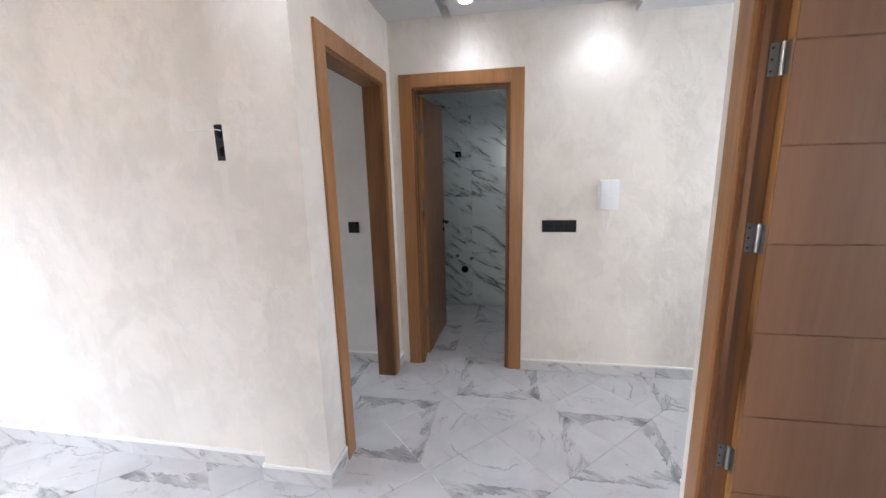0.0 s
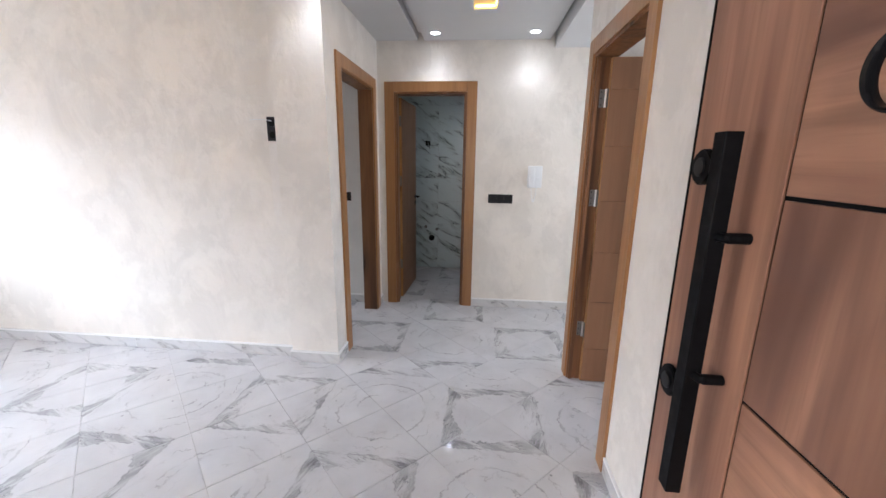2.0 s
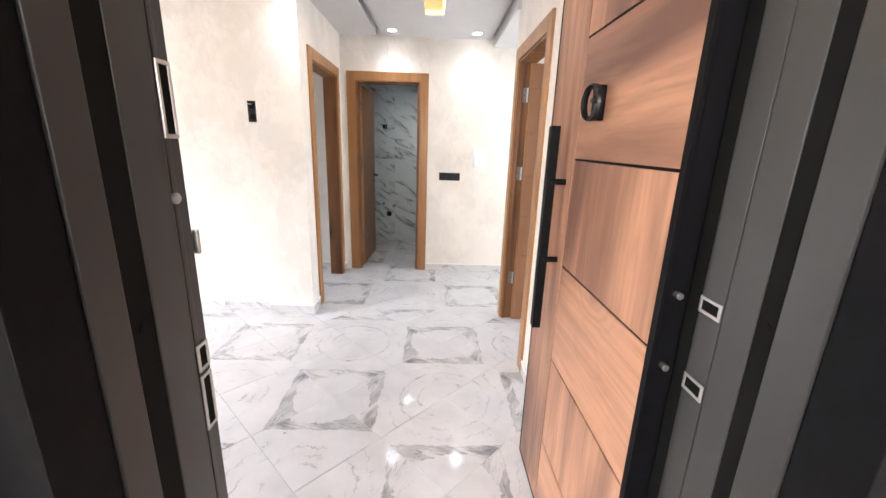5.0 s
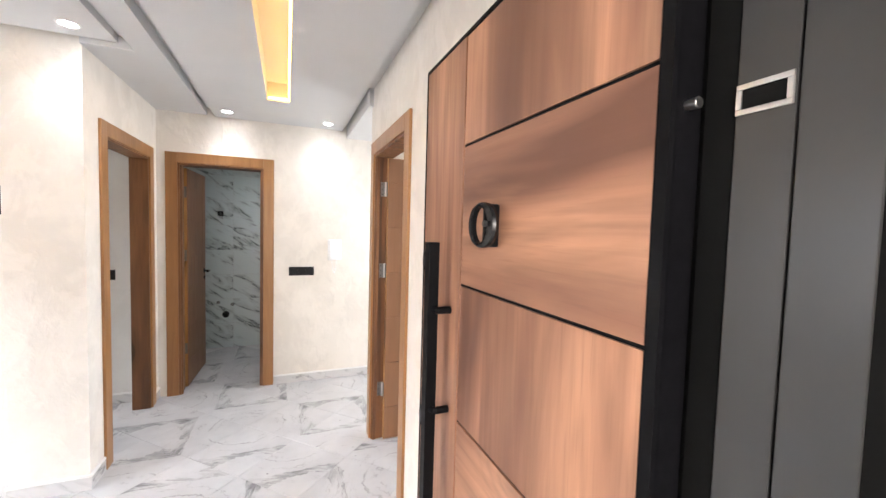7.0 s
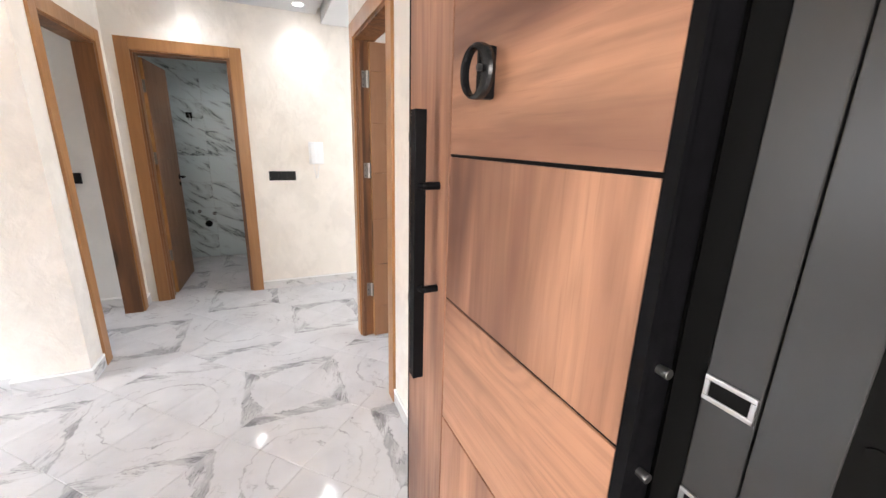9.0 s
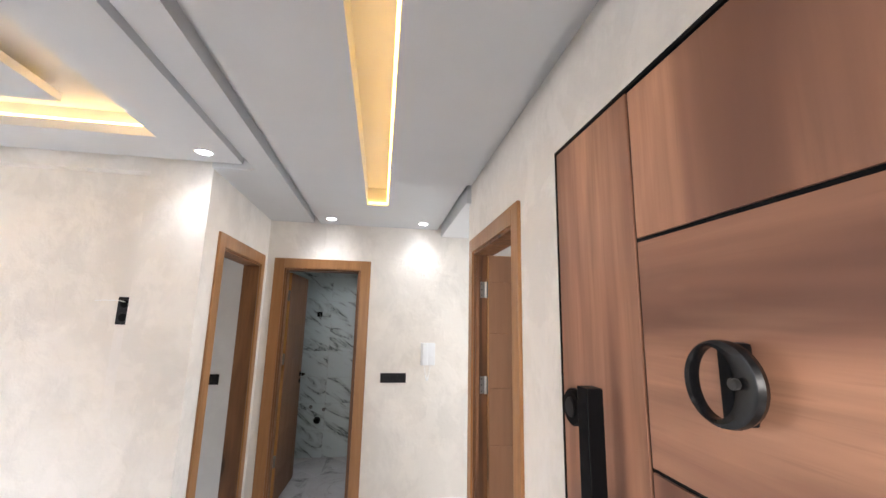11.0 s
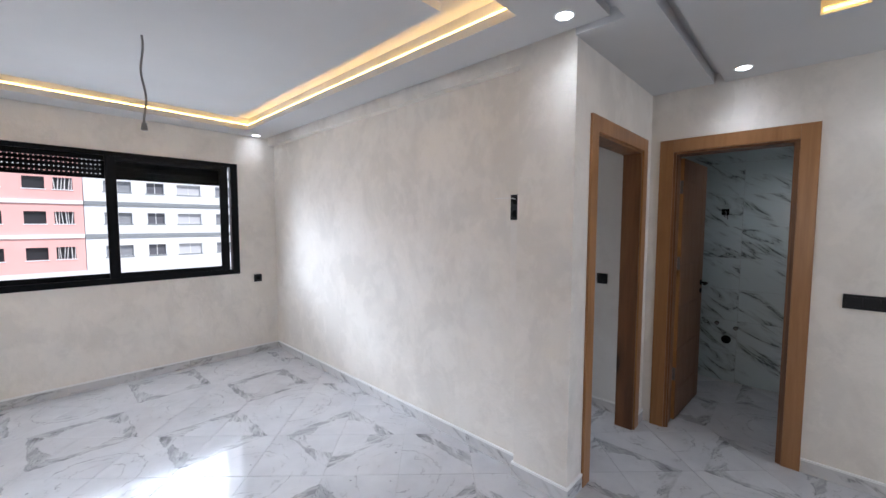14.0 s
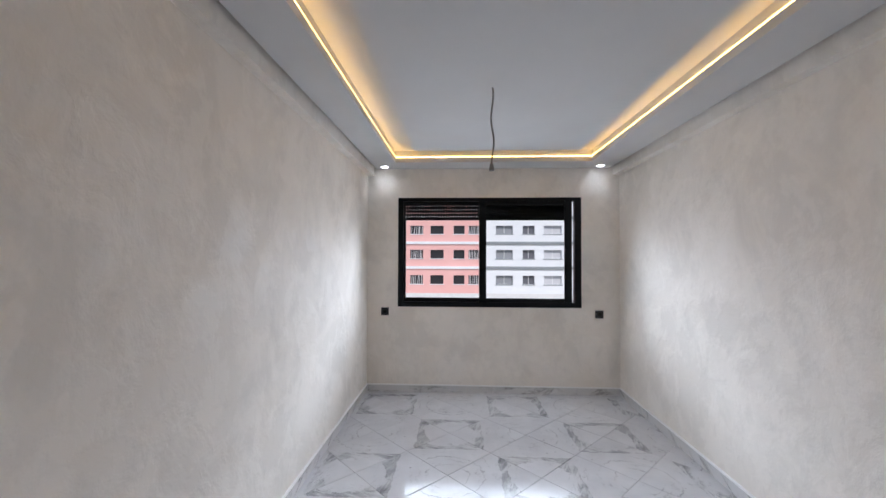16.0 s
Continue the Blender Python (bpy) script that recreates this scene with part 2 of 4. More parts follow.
def marble_floor():
    """Polished tile print: dark bracket veins at one corner, a fine swirl at the opposite one."""
    a = Mat("veined_marble_tile", (0.8, 0.8, 0.81), 0.09)
    c = a.n.new("ShaderNodeTexCoord")
    info = a.n.new("ShaderNodeObjectInfo")
    sep = a.n.new("ShaderNodeSeparateXYZ")
    a.l.new(c.outputs["Object"], sep.inputs[0])
    x, y = sep.outputs[0], sep.outputs[1]
    comb = a.n.new("ShaderNodeCombineXYZ")
    a.l.new(x, comb.inputs[0])
    a.l.new(y, comb.inputs[1])
    a.l.new(a.math("MULTIPLY", info.outputs["Random"], 3.0), comb.inputs[2])
    v = comb.outputs[0]
    w1 = a.math("SUBTRACT", a.noise(v, 7, 5, 0.6, 0.4), 0.5)
    w2 = a.math("SUBTRACT", a.noise(v, 26, 5, 0.6, 0.6), 0.5)
    warp = a.math("ADD", a.math("MULTIPLY", w1, 0.06), a.math("MULTIPLY", w2, 0.045))
    # the corner at +x carries a brushed bracket, straight outside and hollow inside, the one at -x a swirl
    def strokes(turn, across, length, seed):
        m = a.n.new("ShaderNodeMapping")
        m.inputs["Rotation"].default_value = (0, 0, radians(turn))
        m.inputs["Location"].default_value = (seed, 0, 0)
        a.l.new(v, m.inputs[0])
        q = a.n.new("ShaderNodeMapping")
        q.inputs["Scale"].default_value = (across, length, 1)
        a.l.new(m.outputs[0], q.inputs[0])
        return a.noise(q.outputs[0], 1.0, 4, 0.6, 0.7)
    band = a.math("ADD", x, a.math("MULTIPLY", warp, 0.8))
    inner = a.math("ADD", x, a.math("MULTIPLY", warp, 1.5))
    side = a.math("SUBTRACT", y, 0.035)
    far = a.math("MULTIPLY", side, side)
    hollow = a.math("ADD", 0.090, a.math("MULTIPLY", far, 2.1))
    brush, hair = strokes(19, 21, 3.6, 0.0), strokes(11, 34, 4.2, 4.0)
    fill = a.math("MULTIPLY", a.span(a.math("SUBTRACT", band, 0.045), 0.0, 0.010), a.span(a.math("SUBTRACT", hollow, inner), -0.012, 0.016))
    lean = a.span(a.math("ADD", y, a.math("MULTIPLY", w1, 0.3)), -0.22, 0.12, 0.45, 1.0)
    smoke = a.math("MULTIPLY", a.math("MULTIPLY", fill, lean), a.span(brush, 0.40, 0.60, 0.05, 0.9))
    gaps = a.span(a.noise(v, 12, 3), 0.40, 0.58)
    d1 = a.math("ABSOLUTE", a.math("SUBTRACT", band, 0.052))
    d2 = a.math("ABSOLUTE", a.math("SUBTRACT", inner, hollow))
    vein1 = a.math("MULTIPLY", a.span(d1, 0.0005, 0.006, 0.5, 0.0), a.math("MULTIPLY", gaps, lean))
    vein2 = a.math("MULTIPLY", a.span(d2, 0.0005, 0.007, 0.7, 0.0), a.math("MULTIPLY", a.span(brush, 0.44, 0.56), lean))
    hairs = a.math("MULTIPLY", a.span(a.math("ABSOLUTE", a.math("SUBTRACT", hair, 0.5)), 0.002, 0.022, 0.7, 0.0), a.math("MULTIPLY", fill, gaps))
    wide = a.span(a.math("ABSOLUTE", a.math("SUBTRACT", band, 0.09)), 0.02, 0.12, 0.5, 0.0)
    stray = a.math("MULTIPLY", a.math("MULTIPLY", a.span(a.math("ABSOLUTE", a.math("SUBTRACT", brush, 0.5)), 0.0, 0.02, 0.7, 0.0), gaps), wide)
    ay = a.math("ADD", 0.3215, x)
    rad = a.math("SQRT", a.math("ADD", a.math("MULTIPLY", y, y), a.math("MULTIPLY", ay, ay)))

    def arc(radius, bend, width, depth, scale, lo, hi):
        d = a.math("ABSOLUTE", a.math("SUBTRACT", a.math("ADD", rad, a.math("MULTIPLY", warp, bend)), radius))
        return a.math("MULTIPLY", a.span(d, 0.0, width, depth, 0.0), a.span(a.noise(v, scale, 2), lo, hi))
    swirl = a.math("MAXIMUM", arc(0.255, 1.3, 0.007, 0.6, 5, 0.42, 0.6), arc(0.15, -1.6, 0.006, 0.5, 6, 0.48, 0.62))
    swirl = a.math("MAXIMUM", swirl, a.math("MAXIMUM", arc(0.215, 2.6, 0.010, 0.4, 7, 0.48, 0.66), arc(0.33, -2.2, 0.006, 0.4, 6, 0.47, 0.6)))
    dots = a.n.new("ShaderNodeTexVoronoi")
    dots.inputs["Scale"].default_value = 6.5
    a.l.new(v, dots.inputs["Vector"])
    spot = a.span(a.math("ADD", dots.outputs["Distance"], a.math("MULTIPLY", w2, 0.12)), 0.028, 0.055, 0.6, 0.0)
    lines = a.math("MAXIMUM", a.math("MAXIMUM", vein1, vein2), a.math("MAXIMUM", a.math("MAXIMUM", hairs, stray), a.math("MAXIMUM", swirl, spot)))
    base = a.mix(a.span(a.noise(v, 3.5, 5), 0.35, 0.7), (0.63, 0.63, 0.645), (0.53, 0.53, 0.55))
    col = a.mix(a.math("MULTIPLY", smoke, 0.95), base, (0.22, 0.22, 0.23))
    col = a.mix(lines, col, (0.11, 0.11, 0.115))
    a.b.inputs["Specular IOR Level"].default_value = 0.28
    return a.set(col, a.span(a.noise(v, 14, 3), 0.3, 0.7, 0.06, 0.12))


MARBLE = marble_floor()


def marble_slanted(name, rough, scale=1.0, random_shift=True, tone=(0.74, 0.76, 0.76), dark=(0.13, 0.14, 0.145)):
    """White marble print with slanting dark veins, for wall tiles and skirtings."""
    a = Mat(name, tone, rough)
    c = a.n.new("ShaderNodeTexCoord")
    info = a.n.new("ShaderNodeObjectInfo")
    comb = a.n.new("ShaderNodeCombineXYZ")
    a.l.new(a.math("MULTIPLY", info.outputs["Random"], 6.0 if random_shift else 0.0), comb.inputs[1])
    add = a.node("VectorMath")
    add.operation = "ADD"
    a.l.new(c.outputs["Object"], add.inputs[0])
    a.l.new(comb.outputs[0], add.inputs[1])
    mp = a.n.new("ShaderNodeMapping")
    mp.inputs["Rotation"].default_value = (0, radians(-30), 0)
    a.l.new(add.outputs[0], mp.inputs[0])
    st = a.n.new("ShaderNodeMapping")
    st.inputs["Scale"].default_value = (scale * 0.9, scale, scale * 3.6)
    a.l.new(mp.outputs[0], st.inputs[0])
    v = st.outputs[0]
    w = a.noise(v, 1.1, 6, 0.6, 0.9)
    d = a.math("ABSOLUTE", a.math("SUBTRACT", w, 0.5))
    mask = a.span(a.noise(v, 1.7, 2), 0.45, 0.58)
    vein = a.math("MULTIPLY", a.span(d, 0.002, 0.024, 1.0, 0.0), mask)
    smoke = a.math("MULTIPLY", a.span(d, 0.0, 0.08, 0.4, 0.0), mask)
    col = a.mix(a.math("MAXIMUM", vein, smoke), tone, dark)
    return a.set(col, a.span(w, 0.3, 0.7, rough - 0.02, rough + 0.05))


BATH_TILE = marble_slanted("veined_wall_tile", 0.12, 1.5, True, (0.62, 0.69, 0.69), (0.10, 0.115, 0.12))
SKIRT = marble_slanted("veined_skirting_tile", 0.15, 2.2, True, (0.70, 0.69, 0.69), (0.34, 0.335, 0.335))
GROUT = plain("pale_grout", (0.60, 0.60, 0.60), 0.8, 0, 0.5, 0.15, 80)


# ---- mesh helpers ----
def box(bm, x0, x1, y0, y1, z0, z1, bevel=0.0, seg=2):
    m = Matrix.LocRotScale(((x0 + x1) / 2, (y0 + y1) / 2, (z0 + z1) / 2), None, (abs(x1 - x0), abs(y1 - y0), abs(z1 - z0)))
    g = bmesh.ops.create_cube(bm, size=1.0, matrix=m)
    if bevel:
        edges = list({e for v in g["verts"] for e in v.link_edges})
        bmesh.ops.bevel(bm, geom=edges, offset=bevel, segments=seg, affect="EDGES", profile=0.6)
    return bm


def boxes(*list_of_boxes, bevel=0.0):
    bm = bmesh.new()
    for b in list_of_boxes:
        box(bm, *b, bevel=bevel)
    return bm


def cyl(bm, centre, axis, r, h, seg=24, r2=None, bevel=0.0):
    rot = Vector((0, 0, 1)).rotation_difference(Vector(axis)).to_matrix().to_4x4()
    g = bmesh.ops.create_cone(bm, cap_ends=True, segments=seg, radius1=r, radius2=r if r2 is None else r2, depth=h, matrix=Matrix.Translation(centre) @ rot)
    if bevel:
        edges = [e for e in {e for v in g["verts"] for e in v.link_edges} if len(e.link_faces) == 2 and e.calc_face_angle() > 1.0]
        bmesh.ops.bevel(bm, geom=edges, offset=bevel, segments=2, affect="EDGES")
    return bm


def tube(bm, points, r, seg=8, closed=False):
    rings, n = [], len(points)
    for i, p in enumerate(points):
        a = Vector(points[(i - 1) % n] if closed or i else points[0])
        b = Vector(points[(i + 1) % n] if closed or i < n - 1 else points[-1])
        t = (b - a).normalized()
        side = t.cross(Vector((0.31, 0.22, 0.93))).normalized()
        up = t.cross(side)
        rr = r(i / max(1, n - 1)) if callable(r) else r
        rings.append([bm.verts.new(Vector(p) + rr * (math.cos(k * math.tau / seg) * side + math.sin(k * math.tau / seg) * up)) for k in range(seg)])
    for i in range(n if closed else n - 1):
        a, b = rings[i], rings[(i + 1) % n]
        for k in range(seg):
            bm.faces.new((a[k], a[(k + 1) % seg], b[(k + 1) % seg], b[k]))
    if not closed:
        bm.faces.new(rings[0][::-1])
        bm.faces.new(rings[-1])
    bmesh.ops.recalc_face_normals(bm, faces=bm.faces[:])
    return bm


def mesh_of(name, bm, material, smooth=False):
    me = bpy.data.meshes.new(name)
    bm.to_mesh(me)
    bm.free()
    me.materials.append(material)
    if smooth:
        me.shade_smooth()
        me.set_sharp_from_angle(angle=radians(35))
    return me


def part(name, bm, material, parent=None, label="", smooth=False):
    ob = new(name, mesh_of(name, bm, material, smooth))
    if parent is not None:
        ob.parent = parent
    if label:
        tagged(ob, label)
    return ob


def thing(name, label, category, group="", kind="", at=None):
    e = new(name)
    e.empty_display_size = 0.1
    if at is not None:
        e.matrix_world = at
    return tagged(e, label, category, group, kind)


def structure(name, bm, material, label, category):
    return tagged(part(name, bm, material), label, category, kind="structure")


# ---- the rooms' plan ----
XW, YS, YN = -4.45, -1.04, 1.755          # living room: window wall, south wall, north wall
PX0, PX1, PY = -1.012, -0.672, 1.685       # column at the corridor's corner
XC, YE, XE = -0.672, 2.953, 0.930          # corridor: west wall, end wall, east wall
TOP = 2.72
H_DOOR = 2.04

structure("wall_west", boxes((XW - 0.22, XW, YS - 0.15, -0.69, 0, TOP), (XW - 0.22, XW, 1.335, YN + 0.15, 0, TOP),
          (XW - 0.22, XW, -0.69, 1.335, 0, 0.95), (XW - 0.22, XW, -0.69, 1.335, 2.165, TOP)), WALL,
          "pearly beige stucco wall round the living room window", "wall")
structure("wall_north", boxes((XW, PX0, YN, YN + 0.15, 0, TOP)), WALL, "pearly beige stucco wall with soft trowel marks", "wall")
structure("wall_column", boxes((PX0, PX1, PY, YN + 0.15, 0, TOP)), WALL, "stucco column standing slightly proud of the wall", "column")
structure("wall_beam_north", boxes((XW, PX0, PY, YN, 2.418, TOP)), WALL, "shallow plaster beam under the ceiling", "beam")
structure("wall_beam_south", boxes((XW, -0.5, YS, YS + 0.07, 2.418, TOP)), WALL, "shallow plaster beam under the ceiling", "beam")
structure("wall_south", boxes((XW, -0.5, YS - 0.15, YS, 0, TOP)), WALL, "pearly beige stucco wall with soft trowel marks", "wall")
structure("wall_corridor_west", boxes((XC - 0.12, XC, YN + 0.15, 1.95, 0, TOP), (XC - 0.12, XC, 2.75, YE, 0, TOP),
          (XC - 0.12, XC, 1.95, 2.75, H_DOOR, TOP)), WALL, "pale stucco corridor wall round a doorway", "wall")
structure("wall_corridor_end", boxes((XC - 0.12, -0.522, YE, YE + 0.14, 0, TOP), (0.158, 2.6, YE, YE + 0.14, 0, TOP),
          (-0.522, 0.158, YE, YE + 0.14, H_DOOR, TOP)), WALL, "pale stucco wall at the corridor's end", "wall")
structure("wall_east", boxes((XE, XE + 0.12, -0.80, 0.935, 0, TOP), (XE, XE + 0.12, 1.705, 1.80, 0, TOP),
          (XE, XE + 0.12, 0.935, 1.705, H_DOOR, TOP)), WALL, "pale stucco wall round the east doorway", "wall")
structure("wall_passage", boxes((XE, 2.6, 1.80, 1.86, 0, TOP), (2.6, 2.7, 1.80, 2.0, 0, TOP), (2.6, 2.7, 2.84, YE + 0.14, 0, TOP), (2.6, 2.7, 2.0, 2.84, 0, 0.9), (2.6, 2.7, 2.0, 2.84, 2.1, TOP)), WALL, "pale stucco wall of the side passage", "wall")
structure("wall_entrance", boxes((-0.5, -0.14, YS - 0.15, -0.80, 0, TOP), (0.84, XE + 0.12, -1.05, -0.80, 0, TOP),
          (-0.14, 0.86, -1.05, -0.80, 2.08, TOP)), WALL, "pale stucco wall round the entrance door", "wall")
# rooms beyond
# The west opening is out of view, added only for the fill lamp.
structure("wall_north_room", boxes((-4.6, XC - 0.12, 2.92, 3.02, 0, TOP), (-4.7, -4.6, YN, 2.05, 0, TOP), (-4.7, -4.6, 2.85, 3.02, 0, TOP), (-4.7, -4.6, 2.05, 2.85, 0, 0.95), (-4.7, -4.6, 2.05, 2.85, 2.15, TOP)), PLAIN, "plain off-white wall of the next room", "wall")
# Far wall's opening is assumed, out of view, and holds the area lamp.
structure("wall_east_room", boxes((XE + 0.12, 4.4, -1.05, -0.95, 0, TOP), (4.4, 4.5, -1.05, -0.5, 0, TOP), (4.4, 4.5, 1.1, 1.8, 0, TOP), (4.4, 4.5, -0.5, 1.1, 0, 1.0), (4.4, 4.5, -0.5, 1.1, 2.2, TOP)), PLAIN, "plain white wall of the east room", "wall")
structure("wall_bath", boxes((-0.95, -0.85, YE + 0.14, 4.45, 0, TOP), (0.95, 1.05, YE + 0.14, 4.45, 0, TOP), (-0.95, 1.05, 4.34, 4.44, 0, TOP)), GROUT,
          "bathroom walls behind the tiles", "wall")
# Back wall opening is never in view; it is added for the landing lamp.
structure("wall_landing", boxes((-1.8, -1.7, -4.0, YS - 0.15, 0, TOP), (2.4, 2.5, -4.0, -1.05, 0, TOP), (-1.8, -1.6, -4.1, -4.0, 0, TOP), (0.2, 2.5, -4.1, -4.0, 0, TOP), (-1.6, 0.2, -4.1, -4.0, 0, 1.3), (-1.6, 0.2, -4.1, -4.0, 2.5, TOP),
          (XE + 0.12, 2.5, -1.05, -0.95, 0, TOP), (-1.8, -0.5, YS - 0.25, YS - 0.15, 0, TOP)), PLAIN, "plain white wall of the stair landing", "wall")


# ---- ceilings ----
def ring(x0, x1, y0, y1, a0, a1, b0, b1, z0, z1):
    return [(x0, a0, y0, y1, z0, z1), (a1, x1, y0, y1, z0, z1), (a0, a1, y0, b0, z0, z1), (a0, a1, b1, y1, z0, z1)]


ZL, ZC = 2.495, 2.462
CX0, CX1, CY0, CY1 = -4.14, -0.82, -0.675, 1.355
living = ring(XW, -0.502, YS + 0.102, YN - 0.102, CX0, CX1, CY0, CY1, ZL, 2.545)
living += ring(XW, -0.502, YS + 0.102, YN - 0.102, CX0 - 0.014, CX1 + 0.014, CY0 - 0.014, CY1 + 0.014, 2.545, 2.62)
living += [(XW, -0.502, YS, YN, 2.62, 2.70)]
living += [(CX0 + 0.29, CX1 - 0.29, CY0 + 0.23, CY1 - 0.21, 2.535, 2.574), (CX0 + 0.37, CX1 - 0.37, CY0 + 0.31, CY1 - 0.29, 2.574, 2.625)]
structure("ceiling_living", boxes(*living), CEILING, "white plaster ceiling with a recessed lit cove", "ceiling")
SX0, SX1, SY0, SY1 = 0.212, 0.370, -0.1, 2.235
corridor = ring(-0.235, 0.857, -0.80, YE, SX0, SX1, SY0, SY1, ZC, 2.60)
corridor += [(-0.235, 0.857, -0.80, YE, 2.60, 2.66)]
corridor += [(-0.502, -0.432, YS, 1.66, 2.535, 2.66), (-0.432, -0.295, YS, 1.66, 2.466, 2.66), (-0.295, -0.235, YS, YE, 2.53, 2.66),
             (XC, -0.295, 1.66, YE, 2.466, 2.66)]
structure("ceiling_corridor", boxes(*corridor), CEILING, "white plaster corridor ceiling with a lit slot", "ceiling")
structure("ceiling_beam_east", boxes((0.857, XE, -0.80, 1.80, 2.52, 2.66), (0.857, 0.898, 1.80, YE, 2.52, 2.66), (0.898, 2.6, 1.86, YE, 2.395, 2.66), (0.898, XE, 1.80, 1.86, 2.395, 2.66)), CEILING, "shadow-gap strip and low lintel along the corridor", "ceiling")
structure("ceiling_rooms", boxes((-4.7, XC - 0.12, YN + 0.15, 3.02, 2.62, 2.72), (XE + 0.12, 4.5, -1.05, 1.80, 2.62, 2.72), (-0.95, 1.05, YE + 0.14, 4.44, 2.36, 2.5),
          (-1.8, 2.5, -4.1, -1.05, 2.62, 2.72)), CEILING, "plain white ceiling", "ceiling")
structure("roof_slab", boxes((-4.8, 4.6, -4.2, 4.6, 2.73, 2.95)), PLAIN, "concrete slab over the flat", "slab")


def led_strip(label, lengths, glow):
    t = thing("led_strip", label, "light strip")
    for b in lengths:
        part("strip", boxes(b), glow, t)
    return t


led_strip("warm yellow strip light hidden in the ceiling cove",
          [(CX0 - 0.01, CX1 + 0.01, CY1 + 0.003, CY1 + 0.013, 2.546, 2.556), (CX0 - 0.01, CX1 + 0.01, CY0 - 0.013, CY0 - 0.003, 2.546, 2.556),
           # The last length, along the east edge, is unseen and added to light the panel's side.
           (CX0 - 0.013, CX0 - 0.003, CY0, CY1, 2.546, 2.556), (CX1 + 0.003, CX1 + 0.013, CY0, CY1, 2.546, 2.556)], LED_WARM)
led_strip("warm yellow strip light inside the corridor ceiling slot",
          [(SX1 - 0.012, SX1 - 0.001, SY0 + 0.02, SY1 - 0.02, 2.475, 2.487), (SX0 + 0.01, SX1 - 0.014, SY1 - 0.012, SY1 - 0.001, 2.475, 2.487)], LED_SLOT)


def downlight(x, y, z, energy=17):
    t = thing("downlight", "small white recessed ceiling spotlight, switched on", "ceiling light", "ceiling spotlights", at=Matrix.Translation((x, y, z)))
    bm = bmesh.new()
    pts = [(0.036, -0.001), (0.041, -0.004), (0.047, -0.003), (0.05, 0.0)]
    rings = [[bm.verts.new((r * math.cos(k * math.tau / 28), r * math.sin(k * math.tau / 28), h)) for k in range(28)] for r, h in pts]
    for a, b in zip(rings, rings[1:]):
        for k in range(28):
            bm.faces.new((a[k], b[k], b[(k + 1) % 28], a[(k + 1) % 28]))
    part("trim_ring", bm, WHITE_PLASTIC, t, smooth=True)
    part("lens", cyl(bmesh.new(), (0, 0, -0.001), (0, 0, 1), 0.037, 0.003), LED_SPOT, t, "glowing white lens")
    lamp("downlight_lamp", "SPOT", energy, (0.9, 0.96, 1.0), Matrix.Translation((x, y, z - 0.012)), cone=126)
    return t


for x, y, z in ((-0.116, 2.735, ZC), (0.70, 2.735, ZC), (-0.656, 1.508, ZL), (-4.33, 1.51, ZL), (-4.33, -0.83, ZL)):
    downlight(x, y, z, 2.2 if x < -4 else (6.5 if y > 2 else 7))
downlight(0.0, 3.75, 2.36, 8)


# ---- doorways: frames and leaves ----
def lining(name, label, axis, at, depth, a0, a1, top, side, mat_in=OAK_SHADED, stops=True):
    """Door frame in a wall. axis 'x': the wall's face is at x = at and the opening runs along y from a0 to a1. side: where the room lies."""
    t = thing(name, label, "door frame", kind="structure")
    w, th = 0.085, 0.016

    def b(u0, u1, v0, v1, z0, z1):
        return (v0, v1, u0, u1, z0, z1) if axis == "x" else (u0, u1, v0, v1, z0, z1)
    f0, f1 = sorted((at, at + side * th))
    i0, i1 = sorted((at - side * depth, at + side * 0.004))
    for u0, u1 in ((a0 - w, a0 + 0.004), (a1 - 0.004, a1 + w)):
        part("casing", boxes(b(u0, u1, f0, f1, 0, top + w - 0.0005), bevel=0.003), OAK, t)
    part("head_casing", boxes(b(a0 + 0.004, a1 - 0.004, f0, f1, top - 0.004, top + w), bevel=0.003), OAK, t)
    for u0, u1 in ((a0 - 0.001, a0 + 0.02), (a1 - 0.02, a1 + 0.001)):
        part("jamb", boxes(b(u0, u1, i0, i1, 0, top)), mat_in, t)
    part("head_jamb", boxes(b(a0 + 0.02, a1 - 0.02, i0, i1, top - 0.02, top + 0.001)), mat_in, t)
    for u0, u1 in ((a0 + 0.02, a0 + 0.032), (a1 - 0.032, a1 - 0.02)) if stops else ():
        part("stop", boxes(b(u0, u1, *sorted((at - side * 0.005, at - side * 0.026)), 0, top - 0.02), bevel=0.002), mat_in, t)
    return t


lining("door_frame_1", "varnished wooden door frame with knotty lining", "x", XC, 0.12, 1.95, 2.75, H_DOOR, 1, OAK_DARK, False)
lining("door_frame_2", "varnished wooden frame round the bathroom doorway", "y", YE, 0.14, -0.522, 0.158, H_DOOR, -1, OAK_DARK)
# Dark lining wood here also carries the shade inside the east reveal.
lining("door_frame_3", "varnished wooden frame round the east doorway", "x", XE, 0.12, 0.935, 1.705, H_DOOR, -1, OAK_DARK)


